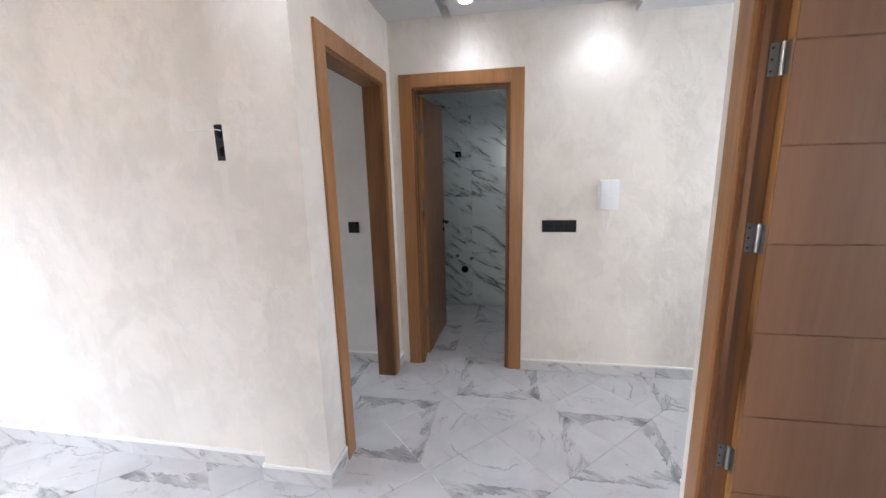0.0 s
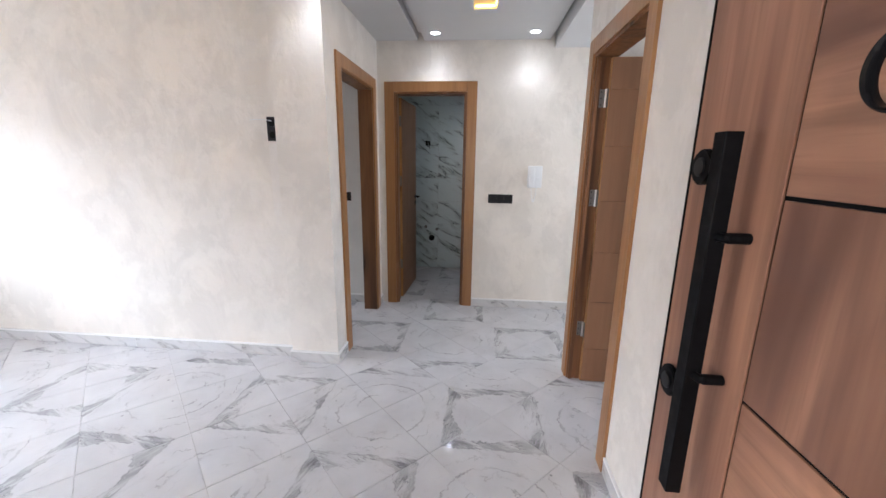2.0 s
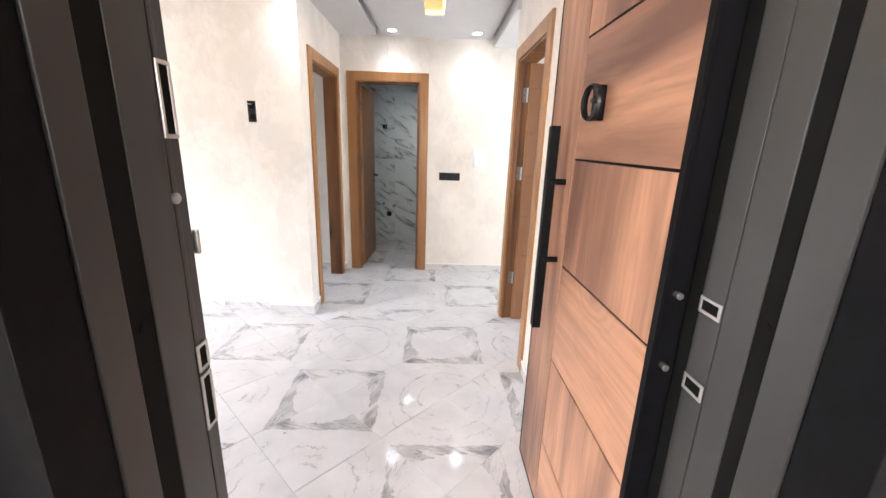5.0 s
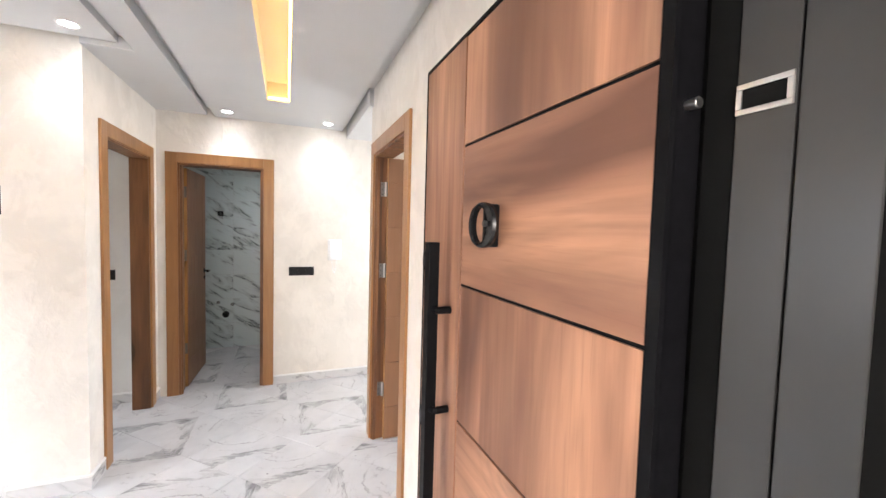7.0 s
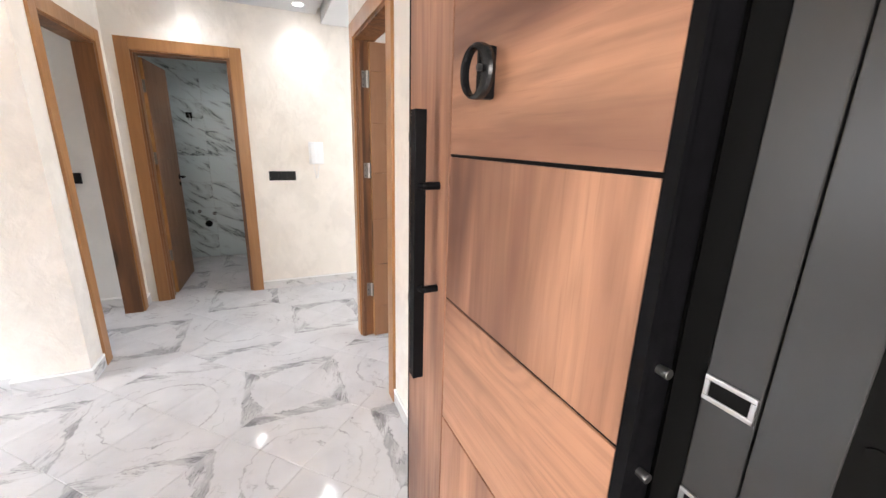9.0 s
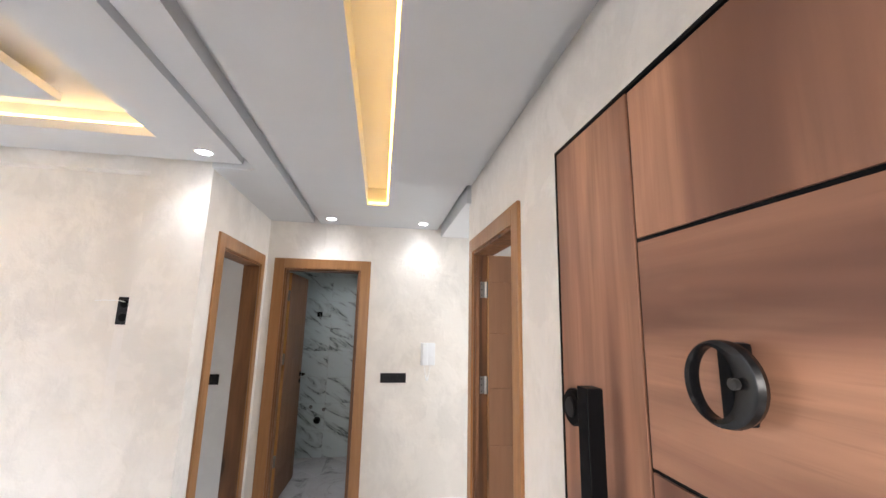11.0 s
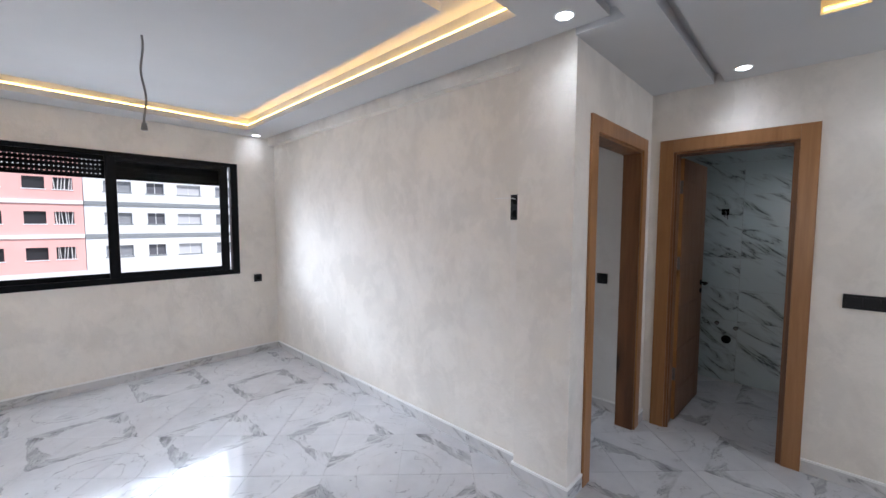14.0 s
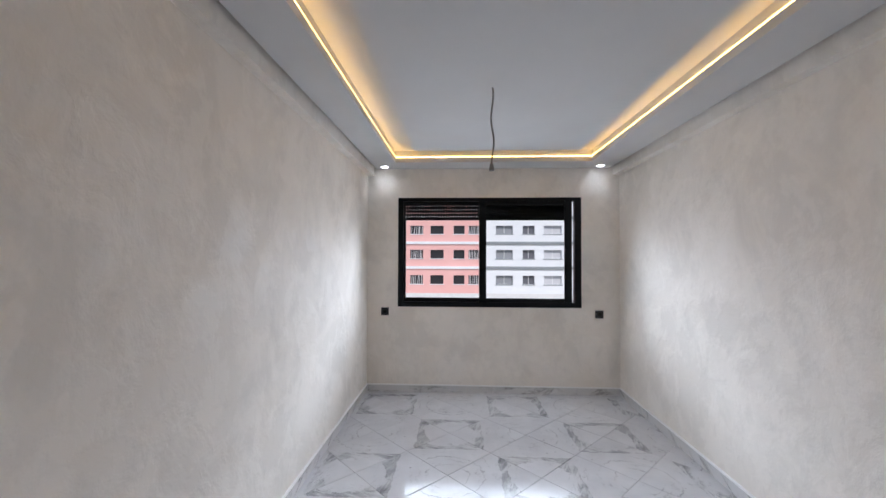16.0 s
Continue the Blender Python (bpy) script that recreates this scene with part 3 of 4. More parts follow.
def door_leaf(name, label, width, m, lever_side=1):
    """A flat leaf along +x from its hinge edge; its grooved face looks along -y."""
    t = thing(name, label, "door", kind="structure", at=m)
    zs = [0.008, 0.242, 0.566, 0.892, 1.21, 1.53, 1.842, 2.012]
    core = box(bmesh.new(), 0.0, width, 0.004, 0.036, 0.008, 2.012)
    part("edge", core, OAK_EDGE, t, "orange solid-wood edge")
    # Dark sheet added over the core so the grooves between panels read darker.
    part("backing", boxes((0.004, width - 0.004, 0.0035, 0.0365, 0.012, 2.008)), OAK_DARK, t)
    for z0, z1 in zip(zs, zs[1:]):
        part("panel", boxes((0.003, width - 0.12, 0.0, 0.006, z0 + 0.0028, z1 - 0.0028), bevel=0.0015), LEAF, t)
        part("panel", boxes((0.003, width - 0.003, 0.034, 0.04, z0 + 0.0028, z1 - 0.0028), bevel=0.0015), LEAF, t)
    part("stile", boxes((width - 0.117, width - 0.003, 0.0, 0.006, 0.008, 2.012), bevel=0.0015), LEAF, t)
    for y, s in ((0.0, -1), (0.04, 1)):
        h = part("lever_handle", tube(bmesh.new(), [(width - 0.06, y, 1.02), (width - 0.06, y + s * 0.045, 1.02), (width - 0.075, y + s * 0.052, 1.02), (width - 0.17, y + s * 0.052, 1.02)], 0.009, 10), BLACK, t, "black lever handle", True)
        part("rose", cyl(bmesh.new(), (width - 0.06, y + s * 0.004, 1.02), (0, 1, 0), 0.025, 0.008, 24, None, 0.002), BLACK, h)
        part("key_rose", cyl(bmesh.new(), (width - 0.06, y + s * 0.004, 0.95), (0, 1, 0), 0.022, 0.008, 24, None, 0.002), BLACK, h)
    for z in (0.367, 1.225, 1.798):
        hg = part("hinge", cyl(bmesh.new(), (-0.010, 0.030, z), (0, 0, 1), 0.007, 0.1, 14), CHROME, t, "chrome butt hinge", True)
        part("hinge_plate", boxes((-0.004, -0.0015, 0.004, 0.034, z - 0.05, z + 0.05)), HINGE, hg)
        part("hinge_plate", boxes((-0.042, -0.012, 0.0395, 0.0415, z - 0.05, z + 0.05)), HINGE, hg)
        for dz in (-0.035, 0, 0.035):
            part("screw", cyl(bmesh.new(), (-0.034, 0.0392, z + dz), (0, 1, 0), 0.004, 0.002, 10), GREY_STEEL, hg)
    return t


door_leaf("door_1", "brown veneered door with level grooves, swung open against the wall", 0.76, pose(1.008, 1.643, 0, 0, 0, 0.0))
door_leaf("door_2", "brown veneered bathroom door standing open on three hinges", 0.66, pose(-0.480, 3.112, 0, 0, 0, 87.5))


# ---- entrance door ----
def entrance_door():
    """Armoured leaf, hinged at its origin, along +y; the outer face looks along -x."""
    t = thing("door_entrance", "walnut-faced armoured entrance door with black inlay lines, wide open", "door", kind="structure", at=pose(0.77, -0.70, 0, 0, 0, 0.15))
    L, Ht = 0.865, 2.027
    part("steel_body", boxes((0.006, 0.07, 0.0, L, 0.012, Ht), bevel=0.003), BLACK, t, "black steel edge of the leaf")
    for b in ((0.0, 0.012, 0.0, 0.018, 0.012, Ht), (0.0, 0.012, L - 0.006, L, 0.012, Ht), (0.0, 0.012, 0.018, L - 0.006, Ht - 0.008, Ht), (0.0, 0.012, 0.018, L - 0.006, 0.012, 0.02)):
        part("edge_trim", boxes(b), BLACK, t)
    g = 0.0035
    yv = 0.576
    part("panel", boxes((0.0015, 0.01, yv + g, L - 0.007, 0.022, Ht - 0.009), bevel=0.0012), WALNUT_V, t)
    zs = [0.022, 0.318, 0.676, 1.034, 1.392, 1.745, Ht - 0.009]
    for k, (z0, z1) in enumerate(zip(zs, zs[1:])):
        part("panel", boxes((0.0015, 0.01, 0.02, yv - g, z0 + g, z1 - g), bevel=0.0012), (WALNUT_H if k % 2 == 0 else WALNUT_V), t)
    # inner face
    part("inner_panel", boxes((0.068, 0.076, 0.01, L - 0.01, 0.02, Ht - 0.01), bevel=0.002), WALNUT_V, t)
    # pull bar
    bar = part("pull_bar", boxes((-0.060, -0.030, 0.645, 0.68, 0.765, 1.497), bevel=0.002), BLACK, t, "long black square pull bar")
    for z in (1.315, 1.04):
        part("bracket", cyl(bmesh.new(), (-0.018, 0.632, z), (1, 0, 0), 0.010, 0.036, 18), BLACK, bar, smooth=True)
        part("bracket", tube(bmesh.new(), [(-0.045, 0.652, z), (-0.040, 0.632, z), (-0.02, 0.63, z)], 0.009, 10), BLACK, bar, smooth=True)
    for z in (1.435, 0.94):
        e = part("escutcheon", cyl(bmesh.new(), (-0.006, 0.798, z), (1, 0, 0), 0.037, 0.014, 36, None, 0.003), BLACK, t, "round black lock cover", True)
        part("keyhole_disc", cyl(bmesh.new(), (-0.0145, 0.798, z), (1, 0, 0), 0.02, 0.005, 28, None, 0.0015), BLACK_PLASTIC, e, smooth=True)
    # ring knocker: a ring that thickens to a broad side, on a block
    bm = bmesh.new()
    rows = []
    for q in range(40):
        a = q * math.tau / 40
        oy, oz = 0.045 * math.cos(a), 0.048 * math.sin(a)
        iy, iz = 0.012 + 0.0235 * math.cos(a), 0.039 * math.sin(a)
        lift = -0.034 - 0.12 * oy
        rows.append([bm.verts.new((lift + d, 0.393 + (oy * f + iy * (1 - f)), 1.545 + (oz * f + iz * (1 - f)))) for d, f in ((-0.006, 0.1), (-0.009, 0.5), (-0.006, 0.9), (0.0, 1.0), (0.008, 0.9), (0.010, 0.5), (0.008, 0.1), (0.0, 0.0))])
    for q in range(40):
        for e in range(8):
            bm.faces.new((rows[q][e], rows[q][(e + 1) % 8], rows[(q + 1) % 40][(e + 1) % 8], rows[(q + 1) % 40][e]))
    bmesh.ops.recalc_face_normals(bm, faces=bm.faces[:])
    k = part("knocker_ring", bm, BLACK_GLOSS, t, "glossy black ring knocker", True)
    part("knocker_block", boxes((-0.032, 0.0, 0.384, 0.402, 1.499, 1.590), bevel=0.005), BLACK, k, smooth=True)
    part("knocker_stud", cyl(bmesh.new(), (-0.042, 0.371, 1.548), (1, 0, 0), 0.0065, 0.008, 18, 0.0055, 0.001), GREY_STEEL, k, "dull steel stud", True)
    # dog bolts on the hinge edge
    for z in (1.69, 1.16, 1.006, 0.45):
        part("dog_bolt", cyl(bmesh.new(), (0.026, -0.006, z), (0, 1, 0), 0.007, 0.02, 16, 0.0055, 0.001), CHROME, t, "small bright steel bolt", True)
    part("seal", boxes((0.052, 0.06, -0.004, 0.0, 0.02, Ht - 0.01)), RUBBER, t)
    return t


entrance_door()


def plate_ring(x, y0, y1, z0, z1, face):
    """A bright rim round a dark bolt hole on an upright face at x; face: which way it looks."""
    bm = bmesh.new()
    w = 0.006
    for b in ((y0, y1, z0, z0 + w), (y0, y1, z1 - w, z1), (y0, y0 + w, z0 + w, z1 - w), (y1 - w, y1, z0 + w, z1 - w)):
        box(bm, *sorted((x, x + face * 0.003)), *b, bevel=0.001)
    return bm


def entrance_frame():
    t = thing("door_frame_entrance", "anthracite steel entrance frame with bright bolt plates", "door frame", kind="structure")
    for side, xf, out, ys in ((1, 0.815, 0.86, (-0.708, -0.80, -0.866, -0.90, -0.965, -1.056)), (-1, -0.05, -0.14, (-0.80, -0.832, -0.905, -0.947, -0.998, -1.075))):
        lo, hi = sorted((xf, out))
        rec = sorted((xf + side * 0.002, out))
        gap = 0.036 if side > 0 else 0.022
        part("jamb", boxes((lo, hi, ys[1], ys[0] - gap, 0, 2.06), bevel=0.0015), GREY_STEEL, t)
        # Rebate beside the leaf: a flat black box on the hinge side, steel opposite.
        part("jamb_strip", boxes((rec[0], rec[1], ys[0] - gap, ys[0], 0, 2.06)), RUBBER if side > 0 else GREY_STEEL, t)
        part("jamb", boxes((lo, hi, ys[2], ys[1] - 0.0025, 0, 2.06), bevel=0.0015), GREY_STEEL, t)
        part("jamb_strip", boxes((rec[0], rec[1], ys[3], ys[2], 0, 2.06)), RUBBER, t, "black rubber strip")
        part("jamb", boxes((lo, hi, ys[4], ys[3], 0, 2.06), bevel=0.0015), GREY_STEEL, t)
        part("outer_casing", boxes((*sorted((xf + side * 0.004, xf + side * (0.03 if side > 0 else 0.12))), ys[5], ys[4] - 0.001, 0, 2.14), bevel=0.002), BLACK, t, "black outer door casing")
        for z in (1.7, 1.18, 0.5):
            part("screw_cap", cyl(bmesh.new(), (rec[0] if side > 0 else rec[1], (ys[2] + ys[3]) / 2, z), (1, 0, 0), 0.008, 0.004, 16), RUBBER, t)
    part("head", boxes((-0.14, 0.86, -0.895, -0.80, 2.024, 2.07), bevel=0.0015), GREY_STEEL, t)
    part("head", boxes((-0.14, 0.86, -1.0, -0.935, 2.024, 2.07), bevel=0.0015), GREY_STEEL, t)
    part("outer_head", boxes((-0.169, 0.845, -1.07, -1.0, 2.04, 2.138), bevel=0.002), BLACK, t)
    part("threshold", boxes((-0.05, 0.815, -0.95, -0.84, 0.0, 0.008), bevel=0.002), GREY_STEEL, t)
    for z0, z1 in ((1.668, 1.701), (1.146, 1.177), (0.987, 1.02), (0.44, 0.473)):
        p = part("bolt_plate", plate_ring(0.815, -0.7985, -0.745, z0, z1, -1), CHROME, t, "bright rim round a bolt hole")
        # No recess is cut: a flat black plate gives the hole its shade.
        part("hole_shade_plate", boxes((0.8135, 0.8145, -0.793, -0.750, z0 + 0.005, z1 - 0.005)), RUBBER, p)
    for z0, z1 in ((1.421, 1.523), (1.055, 1.102), (0.945, 1.047)):
        p = part("strike_plate", plate_ring(-0.05, -0.834, -0.804, z0, z1, 1), CHROME, t, "bright rim round a lock slot")
        # Likewise a thin black plate on the face, painting the slot's dark inside.
        part("slot", boxes((-0.0495, -0.0485, -0.829, -0.809, z0 + 0.005, z1 - 0.005)), RUBBER, p)
    part("latch_screw", cyl(bmesh.new(), (-0.048, -0.83, 1.338), (1, 0, 0), 0.008, 0.008, 16, None, 0.002), CHROME, t, "bright screw head")
    part("latch_lip", boxes((-0.056, -0.046, -0.796, -0.789, 1.245, 1.284), bevel=0.002), CHROME, t, "bright latch lip")
    return t


entrance_frame()


# ---- window ----
def window():
    t = thing("window_1", "black aluminium sliding window with a part-lowered roller shutter", "window", kind="structure")
    x0, x1 = XW - 0.05, XW + 0.012
    y0, y1, z0, z1 = -0.693, 1.337, 0.948, 2.168
    f = part("window_frame", boxes((x0, x1, y0, y0 + 0.06, z0, z1), (x0, x1, y1 - 0.074, y1, z0, z1), (x0, x1, y0 + 0.06, y1 - 0.074, z0, z0 + 0.055),
             (x0, x1, y0 + 0.06, y1 - 0.074, z1 - 0.04, z1), bevel=0.003), FRAME_BLACK, t)

    def sash(a0, a1, xa, xb, bar, name):
        s = part(name, boxes((xa, xb, a0, a0 + bar, z0 + 0.05, z1 - 0.035), (xa, xb, a1 - bar, a1, z0 + 0.05, z1 - 0.035), (xa, xb, a0 + bar, a1 - bar, z0 + 0.05, z0 + 0.05 + 0.05),
                 (xa, xb, a0 + bar, a1 - bar, z1 - 0.085, z1 - 0.035), bevel=0.002), FRAME_BLACK, t, "black sliding sash")
        g = part("pane", boxes(((xa + xb) / 2 - 0.003, (xa + xb) / 2 + 0.003, a0 + bar, a1 - bar, z0 + 0.1, z1 - 0.085)), GLASS, s, "clear glass pane")
        g.visible_shadow = False
        return s
    sash(-0.64, 0.285, XW - 0.045, XW - 0.02, 0.03, "sash")
    sash(0.215, 1.236, XW - 0.016, XW + 0.008, 0.08, "sash")
    part("window_sill", boxes((XW - 0.3, XW - 0.05, y0, y1, z0 - 0.03, z0 + 0.004), bevel=0.003), PLAIN, t, "pale outer sill")
    # roller shutter, its lowest slats down
    sh = part("shutter_guide", boxes((XW - 0.12, XW - 0.085, y0 + 0.01, y0 + 0.04, z0, z1), (XW - 0.12, XW - 0.085, y1 - 0.002, y1 + 0.028, z0, z1)), FRAME_BLACK, t)
    z = z1
    while z > 1.95:
        bm = bmesh.new()
        box(bm, XW - 0.108, XW - 0.098, y0 + 0.03, 1.232, z - 0.036, z - 0.004, 0.003)
        part("shutter_slat", bm, FRAME_BLACK, t)
        bm = bmesh.new()
        if 1.96 < z < 2.09:
            ya = y0 + 0.05
            while ya < 0.2:
                box(bm, XW - 0.105, XW - 0.101, ya, ya + 0.021, z - 0.0065, z + 0.0065)
                ya += 0.03
            box(bm, XW - 0.105, XW - 0.101, 0.2, 1.232, z - 0.0065, z + 0.0065)
        else:
            box(bm, XW - 0.105, XW - 0.101, y0 + 0.03, 1.232, z - 0.0065, z + 0.0065)
        part("slat_link", bm, FRAME_BLACK, t)
        z -= 0.04
    part("bottom_rail", boxes((XW - 0.112, XW - 0.094, y0 + 0.03, 1.232, 1.925, 1.95), bevel=0.003), FRAME_BLACK, t)
    return t


window()


# ---- skirtings ----
def skirting(name, runs):
    """runs: (axis, fixed, side, a0, a1): tiles of 0.45 m with a white filler line on top."""
    t = thing(name, "grey-veined marble skirting tiles with a white top line", "skirting", kind="structure")
    th, hh = 0.012, 0.074
    for axis, fixed, side, a0, a1 in runs:
        n = max(1, round((a1 - a0) / 0.45))
        f0, f1 = sorted((fixed + side * 0.0005, fixed + side * th))
        for k in range(n):
            u0, u1 = a0 + (a1 - a0) * k / n + 0.001, a0 + (a1 - a0) * (k + 1) / n - 0.001
            bm = bmesh.new()
            c = ((u0 + u1) / 2, (f0 + f1) / 2) if axis == "x" else ((f0 + f1) / 2, (u0 + u1) / 2)
            if axis == "x":
                box(bm, u0 - c[0], u1 - c[0], f0 - c[1], f1 - c[1], 0, hh, 0.001, 1)
            else:
                box(bm, f0 - c[0], f1 - c[0], u0 - c[1], u1 - c[1], 0, hh, 0.001, 1)
            p = part("tile", bm, SKIRT, t)
            p.location = (c[0], c[1], 0)
        g0, g1 = sorted((fixed, fixed + side * (th + 0.001)))
        part("filler_line", boxes((a0, a1, g0, g1, hh, hh + 0.013) if axis == "x" else (g0, g1, a0, a1, hh, hh + 0.013), bevel=0.002), BASE_PAINT, t)
    return t


skirting("baseboard_living", [("y", XW, 1, YS + 0.013, YN - 0.013), ("x", YN, -1, XW, PX0), ("x", YS, 1, XW, -0.5), ("x", PY, -1, PX0 - 0.012, PX1 + 0.012), ("y", PX0, -1, PY, YN - 0.013)])
skirting("baseboard_corridor", [("y", XC, 1, PY, 1.862), ("y", XC, 1, 2.843, YE), ("x", YE, -1, 0.245, 2.6), ("y", XE, -1, -0.80, 0.848), ("x", 1.86, 1, XE, 2.6)])
skirting("baseboard_rooms", [("x", 2.92, -1, -4.6, XC - 0.12)])


# ---- switches, sockets and intercom ----
def wall_plate(name, label, category, m, w, h, kind):
    """A plate in the xz plane that looks along -y."""
    t = thing(name, label, category, at=m)
    part("plate", boxes((-w / 2, w / 2, -0.010, 0.0, -h / 2, h / 2), bevel=0.003), BLACK_PLASTIC, t)
    if kind == "rockers":
        n = 3
        for k in range(n):
            a = -w / 2 + 0.012 + k * (w - 0.024) / n
            part("rocker", boxes((a + 0.001, a + (w - 0.024) / n - 0.001, -0.014, -0.008, -h / 2 + 0.014, h / 2 - 0.014), bevel=0.002), BLACK_PLASTIC, t)
    else:
        cs = [0.0] if kind == "socket" else [-h / 4, h / 4]
        for zc in cs:
            part("socket_well", cyl(bmesh.new(), (0, -0.011, zc), (0, 1, 0), 0.021, 0.004, 28), RUBBER, t)
            part("insert", boxes((-0.024, 0.024, -0.0125, -0.009, zc - 0.024, zc + 0.024), bevel=0.002), BLACK_PLASTIC, t)
    return t


wall_plate("light_switch", "wide black three-gang light switch on the wall", "switch", pose(0.49, YE, 1.085), 0.228, 0.083, "rockers")
tv = wall_plate("tv_socket", "upright black double socket with a loose wire", "socket", pose(-1.064, YN, 1.62), 0.072, 0.152, "double")
part("wire", tube(bmesh.new(), [(-0.0, -0.012, 0.05), (-0.03, -0.03, 0.056), (-0.09, -0.05, 0.055), (-0.125, -0.052, 0.052)], 0.0022, 8), WHITE_PLASTIC, tv, "short white wire end")
structure("wall_patch", boxes((-1.102, -1.022, YN - 0.0012, YN + 0.01, 1.05, 1.53)), SMOOTHED, "narrow smoothed plaster patch below the socket", "wall")
wall_plate("wall_socket", "square black wall socket below the window", "socket", pose(XW, -0.838, 0.892, 0, 0, 90), 0.086, 0.086, "socket")
wall_plate("wall_socket", "square black wall socket below the window", "socket", pose(XW, 1.531, 0.88, 0, 0, 90), 0.086, 0.086, "socket")
wall_plate("light_switch", "square black light switch in the next room", "switch", pose(-0.99, 2.92, 1.08), 0.083, 0.083, "rockers")


def intercom():
    t = thing("intercom", "white plastic intercom handset with a coiled cord", "intercom", at=pose(0.797, YE, 1.295))
    part("body", boxes((-0.066, 0.066, -0.022, 0, -0.10, 0.10), bevel=0.008), WHITE_PLASTIC, t, smooth=True)
    part("handset", boxes((-0.056, -0.004, -0.05, -0.022, -0.095, 0.095), bevel=0.009), WHITE_PLASTIC, t, "white handset", True)
    part("button", boxes((0.015, 0.045, -0.026, -0.022, -0.03, -0.005), bevel=0.002), WHITE_PLASTIC, t)
    pts = []
    for i in range(121):
        a = i / 120
        c = Vector((-0.03 + 0.05 * a, -0.02, -0.10 - 0.13 * math.sin(math.pi * a)))
        pts.append(c + 0.006 * Vector((math.cos(i * 1.35), math.sin(i * 1.35), 0)))
    part("cord", tube(bmesh.new(), pts, 0.0018, 5), WHITE_PLASTIC, t, "thin white coiled cord", True)
    return t


intercom()


def hanging_cable():
    t = thing("pendant_cable", "bare grey ceiling cable with a lampholder end", "pendant")
    pts = [(-2.46 + 0.006 * math.sin(9 * a + 1), 0.195 + 0.007 * math.sin(11 * a) + 0.006 * a, 2.56 - 0.495 * a) for a in [i / 40 for i in range(41)]]
    part("cable", tube(bmesh.new(), pts, 0.0055, 8), CABLE, t, smooth=True)
    bm = cyl(bmesh.new(), (pts[-1][0], pts[-1][1], 2.05), (0, 0, 1), 0.017, 0.045, 18, 0.010, 0.003)
    part("lampholder", bm, CABLE, t, "small dark lampholder", True)
    return t


hanging_cable()


# ---- bathroom fittings on the tiled wall ----
YB = 4.33


def pipe_stub(x, z, r, name, label):
    t = thing(name, label, "pipe", at=Matrix.Translation((x, YB - 0.006, z)))
    part("stub", cyl(bmesh.new(), (0, -0.012, 0), (0, 1, 0), r, 0.035, 20, None, 0.002), BLACK if r > 0.02 else HINGE, t, smooth=True)
    part("collar", cyl(bmesh.new(), (0, 0.002, 0), (0, 1, 0), r * 1.5, 0.01, 24, None, 0.002), GREY_STEEL if r <= 0.02 else RUBBER, t, smooth=True)
    return t


pipe_stub(-0.33, 0.41, 0.026, "drain_stub", "black waste pipe stub in the tiled wall")
pipe_stub(-0.41, 0.56, 0.013, "water_valve", "chrome water outlet in the tiled wall")
pipe_stub(-0.26, 0.53, 0.013, "water_valve", "chrome water outlet in the tiled wall")
box_t = thing("cable_box", "open black wiring hole with loose wires in the tiles", "junction box", at=Matrix.Translation((-0.385, YB - 0.004, 1.64)))
# Tiles stay uncut; a black plate paints the shaded inside of the hole.
part("hole", boxes((-0.03, 0.03, -0.004, 0.004, -0.03, 0.03), bevel=0.002), RUBBER, box_t)
for k in range(3):
    part("wire", tube(bmesh.new(), [(-0.01 + 0.01 * k, -0.003, 0.01), (0.0 + 0.012 * k, -0.04, -0.01), (0.012 * k, -0.05, -0.05 - 0.01 * k)], 0.003, 6), (BLACK, CABLE, RUBBER)[k], box_t)


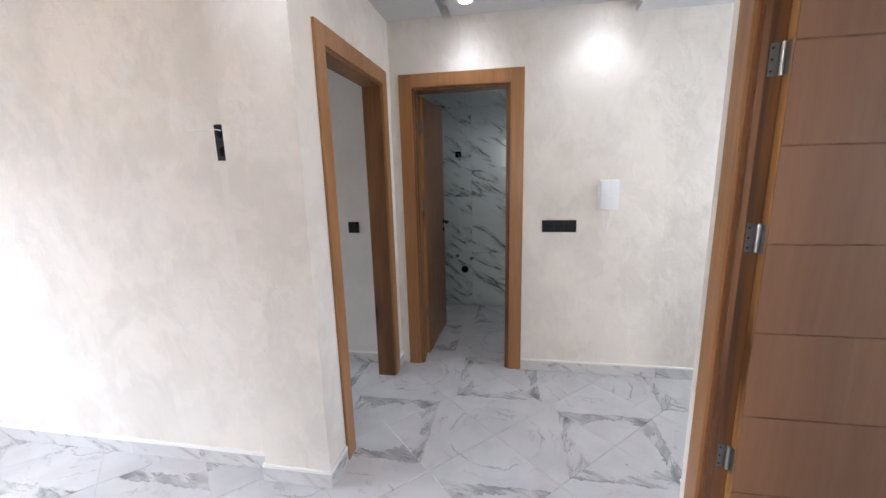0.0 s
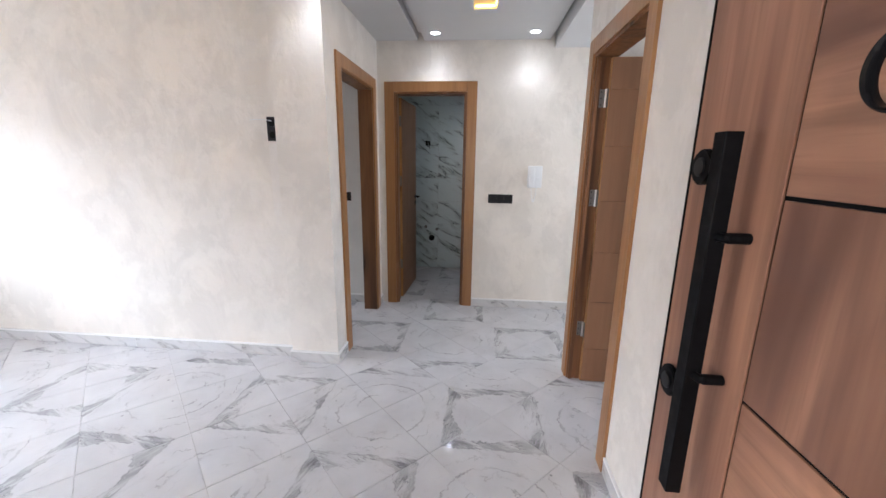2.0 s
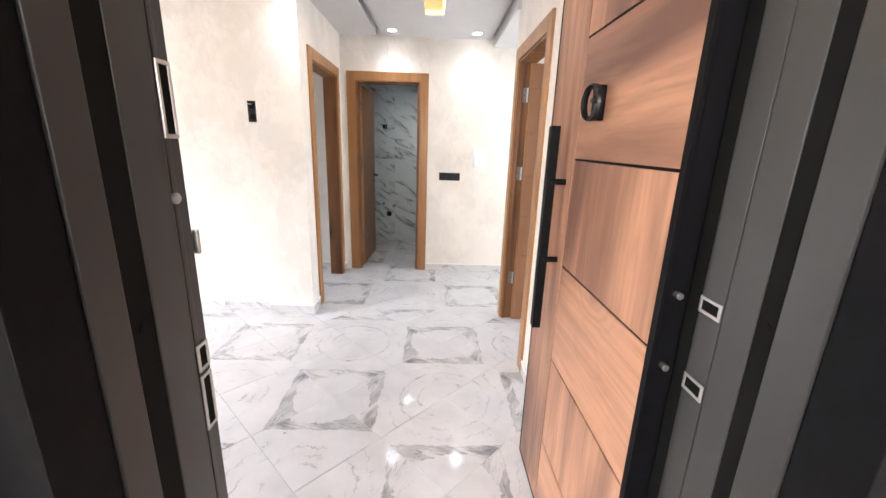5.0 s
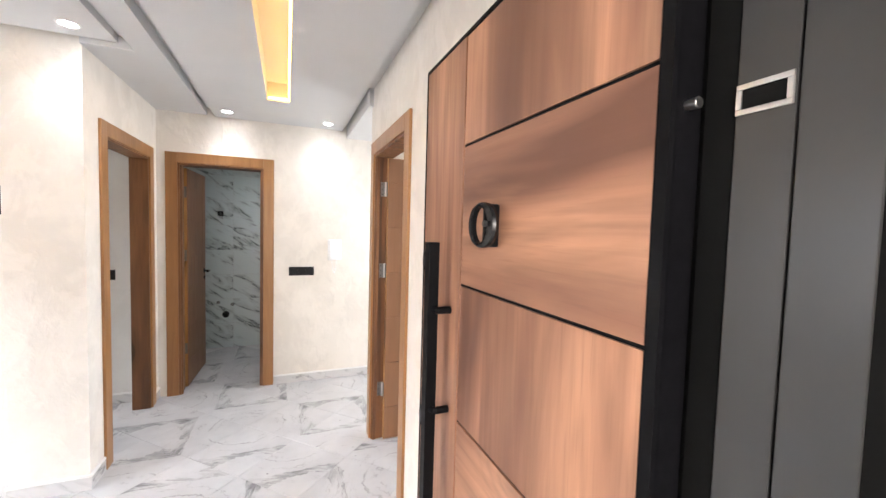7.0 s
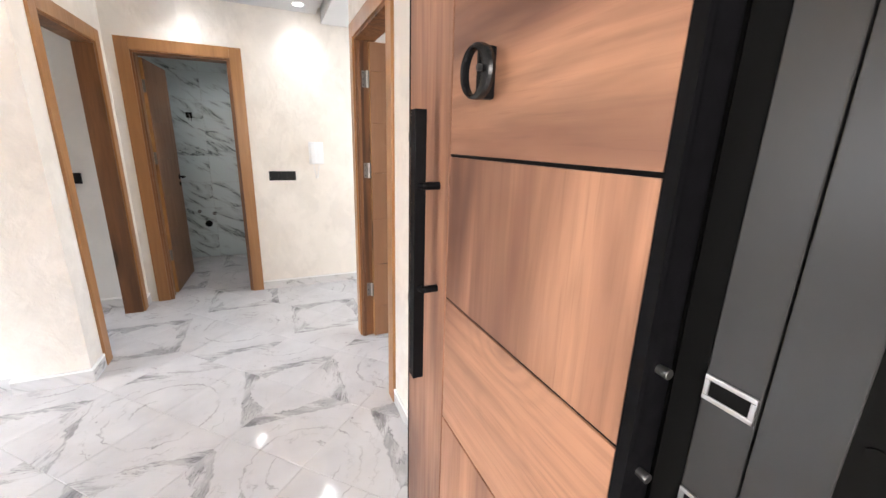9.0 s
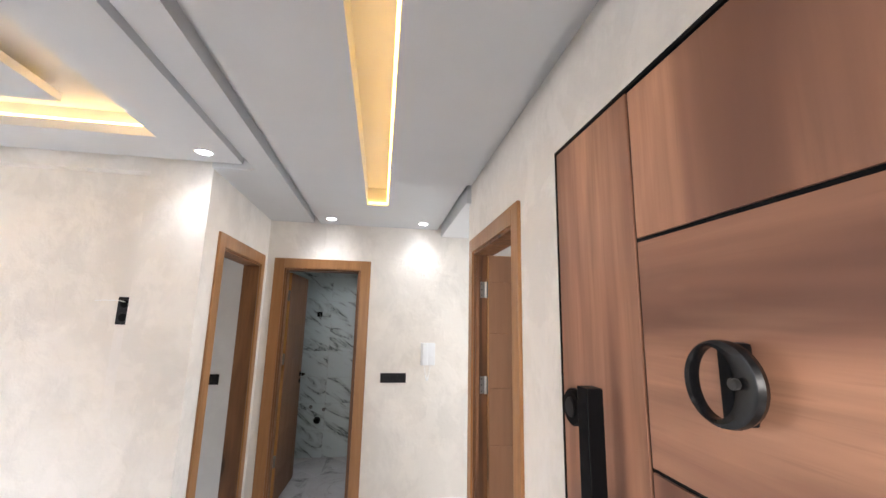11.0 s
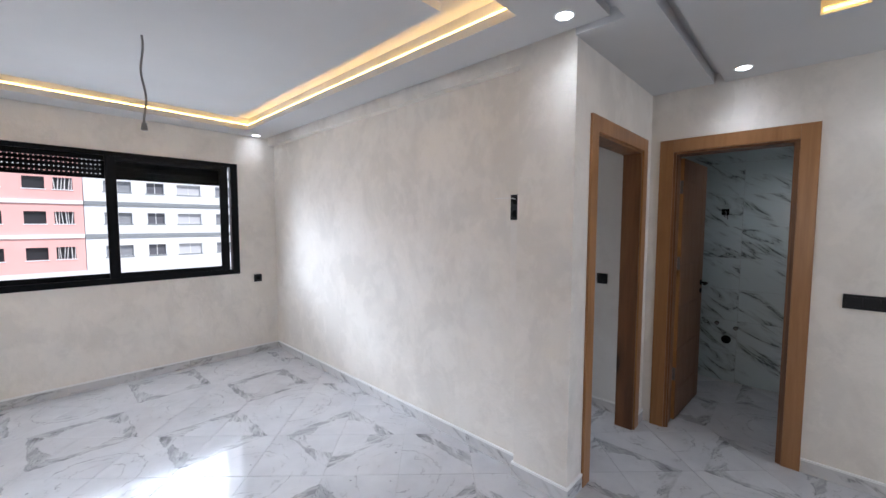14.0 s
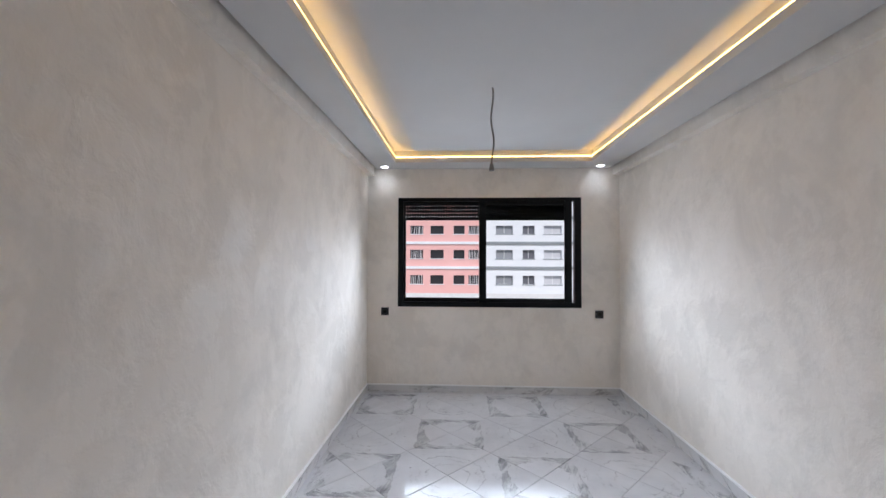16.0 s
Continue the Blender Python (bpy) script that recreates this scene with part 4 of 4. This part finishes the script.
# ---- outside: street and the two buildings across it ----
def outside():
    a = Mat("dry_ground", (0.33, 0.30, 0.26), 0.9)
    v = a.coords("Object")
    a.set(a.mix(a.noise(v, 0.4, 5), (0.38, 0.34, 0.30), (0.25, 0.24, 0.22)), None, a.noise(v, 3, 4), 0.3, 0.05)
    bm = bmesh.new()
    bmesh.ops.create_grid(bm, x_segments=8, y_segments=8, size=1500, matrix=Matrix.Translation((0, 0, -3.3)))
    structure("ground", bm, a.m, "dusty pale ground running to the horizon", "ground")
    r = Mat("asphalt", (0.06, 0.06, 0.06), 0.85)
    v = r.coords("Object")
    r.set(r.mix(r.noise(v, 6, 5), (0.075, 0.073, 0.07), (0.045, 0.045, 0.046)), None, r.noise(v, 40, 3), 0.3, 0.01)
    structure("road", boxes((-38, -22, -400, 400, -3.4, -3.28)), r.m, "worn grey street between the buildings", "road")
    structure("pavement", boxes((-48.9, -38, -400, 400, -3.4, -3.15)), plain("pavement_concrete", (0.45, 0.43, 0.40), 0.85, 0, 0.5, 0.2, 3), "pale concrete pavement with a kerb", "pavement")

    def render_paint(name, c1, c2):
        m = Mat(name, c1, 0.8)
        vv = m.coords("Object")
        return m.set(m.mix(m.span(m.noise(vv, 0.5, 6), 0.35, 0.7), c1, c2), None, m.noise(vv, 8, 4), 0.2, 0.02)
    PINK = render_paint("salmon_render", (0.90, 0.52, 0.48), (0.86, 0.48, 0.44))
    WHITE = render_paint("white_render", (0.88, 0.89, 0.90), (0.83, 0.85, 0.87))
    BAND = render_paint("grey_band", (0.30, 0.32, 0.33), (0.26, 0.28, 0.29))
    # Flat dark panel colour, in place of the shade inside unglazed openings.
    DARK = plain("opening_shade_panel", (0.03, 0.03, 0.035), 0.3)
    PALE = plain("pale_shutter", (0.60, 0.60, 0.62), 0.5)
    MURK = plain("grey_window_glass", (0.30, 0.31, 0.33), 0.2)
    SHADE = plain("dim_window_glass", (0.14, 0.14, 0.16), 0.25)
    IRON = plain("white_ironwork", (0.8, 0.8, 0.8), 0.5)

    rng = random.Random(4)

    def house(name, label, y0, y1, wall, trim, bays, floors, top):
        t = thing(name, label, "building")
        x = -49.0
        part("wall", boxes((x - 12, x - 0.45, y0, y1, -3.3, top)), wall, t)
        part("roof", boxes((x - 12.1, x + 0.05, y0 - 0.05, y1 + 0.05, top - 0.5, top)), trim, t)
        # front skin with real openings, storey by storey
        zs = sorted({-3.3, top - 0.5, *[z for f in floors for z in f]})
        for z0, z1 in zip(zs, zs[1:]):
            row = [f for f in floors if f[0] == z0]
            cur = y0
            for b0, b1, kind in (bays if row else []):
                if b0 > cur:
                    part("facade", boxes((x - 0.45, x, cur, b0, z0, z1)), wall, t)
                cur = b1
            part("facade", boxes((x - 0.45, x, cur, y1, z0, z1)), wall, t)
            for b0, b1, kind in (bays if row else []):
                w = part("window", boxes((x - 0.36, x - 0.32, b0, b1, z0, z1)), {"shut": PALE, "grey": MURK, "murk": SHADE}.get(kind, DARK), t, {"shut": "pale closed shutter", "grey": "grey glazed window", "murk": "dim grey window"}.get(kind, "dark unglazed opening"))
                part("window_sill", boxes((x - 0.1, x + 0.06, b0 - 0.08, b1 + 0.08, z0 - 0.08, z0)), trim, w)
                if kind == "bars":
                    for k in range(6):
                        ya, lean = b0 + (k + rng.uniform(0.2, 0.8)) * (b1 - b0) / 6, rng.uniform(-0.12, 0.12)
                        part("prop", tube(bmesh.new(), [(x - 0.2, ya, z0), (x - 0.2, min(b1, max(b0, ya + lean)), z1)], rng.uniform(0.025, 0.05), 6), IRON, w)
                elif kind != "open":
                    part("mullion", boxes((x - 0.32, x - 0.28, (b0 + b1) / 2 - 0.03, (b0 + b1) / 2 + 0.03, z0, z1)), IRON, w)
        for z in (3.15, 0.05, 6.3):
            part("floor_band", boxes((x, x + 0.14, y0, y1, z, z + 0.34)), trim, t)
        return t
    floors = [(-1.85, -0.75), (1.36, 2.45), (4.45, 5.5), (7.5, 8.6)]
    pink = []
    for base in (-27.2, -18.2, -9.2, 0.0):
        pink += [(base - 6.3, base - 4.66, "bars"), (base - 3.74, base - 2.08, "open"), (base - 0.82, base + 0.55, "open"), (base + 1.06, base + 2.36, "bars")]
    house("apartment_building", "salmon-pink block of flats across the street, unfinished openings", -34.0, 3.0, PINK, WHITE, pink, floors, 10.2)
    white = []
    for base in (0.0, 9.6, 19.2):
        white += [(base + 4.47, base + 6.57, "grey"), (base + 7.8, base + 9.26, "murk"), (base + 10.4, base + 12.6, "shut")]
    house("apartment_building", "white block of flats with grey bands across the street", 3.05, 34.0, WHITE, BAND, white, floors, 10.2)


outside()
tagged(part("street_wall", boxes((-44.2, -44.0, -60, 60, -3.3, -2.55)), PLAIN), "low whitewashed wall along the far pavement", "wall", kind="structure")


# ---- bathroom wall tiles ----
def bath_tiles():
    t = thing("bathroom_tiling", "polished white marble tiles with slanting dark veins", "tiling", kind="structure")
    w, h = 0.60, 0.30
    me = mesh_of("tile", box(bmesh.new(), -w / 2 + 0.001, w / 2 - 0.001, -0.004, 0.004, -h / 2 + 0.001, h / 2 - 0.001, 0.001, 1), BATH_TILE)
    for i in range(4):
        for j in range(8):
            o = new("tile", me)
            o.parent = t
            o.location = (-0.55 + (i - 0.0) * w, 4.336, h * (j + 0.5))
    for x, sgn in ((-0.846, 1), (0.946, -1)):
        for i in range(2):
            for j in range(8):
                o = new("tile", me)
                o.parent = t
                o.matrix_local = pose(x, 4.33 - w * (i + 0.5), h * (j + 0.5), 0, 0, 90)


bath_tiles()


# ---- floor ----
structure("floor", boxes((-5.0, 4.6, -4.2, 4.6, -0.25, -0.003)), GROUT, "pale grout bed under the floor tiles", "floor")


def floor_tiles():
    t = thing("floor_tiling", "polished white marble floor tiles laid diagonally, grey veins", "tiling", kind="structure")
    p, e = 0.3215, 0.4527
    me = mesh_of("tile", box(bmesh.new(), -e / 2, e / 2, -e / 2, e / 2, -0.008, 0.0, 0.0012, 1), MARBLE)
    # the print is drawn for a tile that stands on its corner
    me.transform(Matrix.Rotation(radians(45), 4, "Z"))
    ox, oy = -2.161, -0.079
    for i in range(-9, 17):
        for j in range(-9, 15):
            if (i + j) % 2 == 0:
                continue
            x, y = ox + i * p, oy + j * p
            inside = (XW - 0.1 < x < -0.1 and YS - 0.1 < y < YN + 0.1) or (-1.0 < x < 2.6 and -1.1 < y < 4.4) or (-3 < x < -0.6 and 1.7 < y < 3.0) or (-1.0 < x < 1.6 and -2.6 < y < -0.9)
            if not inside:
                continue
            o = new("tile", me)
            o.parent = t
            odd = 1 if y > 1.75 else 0
            turn = 0
            for di, dj, ang in ((1, 0, 0), (0, 1, 90), (-1, 0, 180), (0, -1, 270)):
                if (i + di) % 2 == odd and (i + di + j + dj) % 4 == 0:
                    turn = ang
            o.matrix_local = pose(x, y, 0, 0, 0, turn)
    return t


floor_tiles()
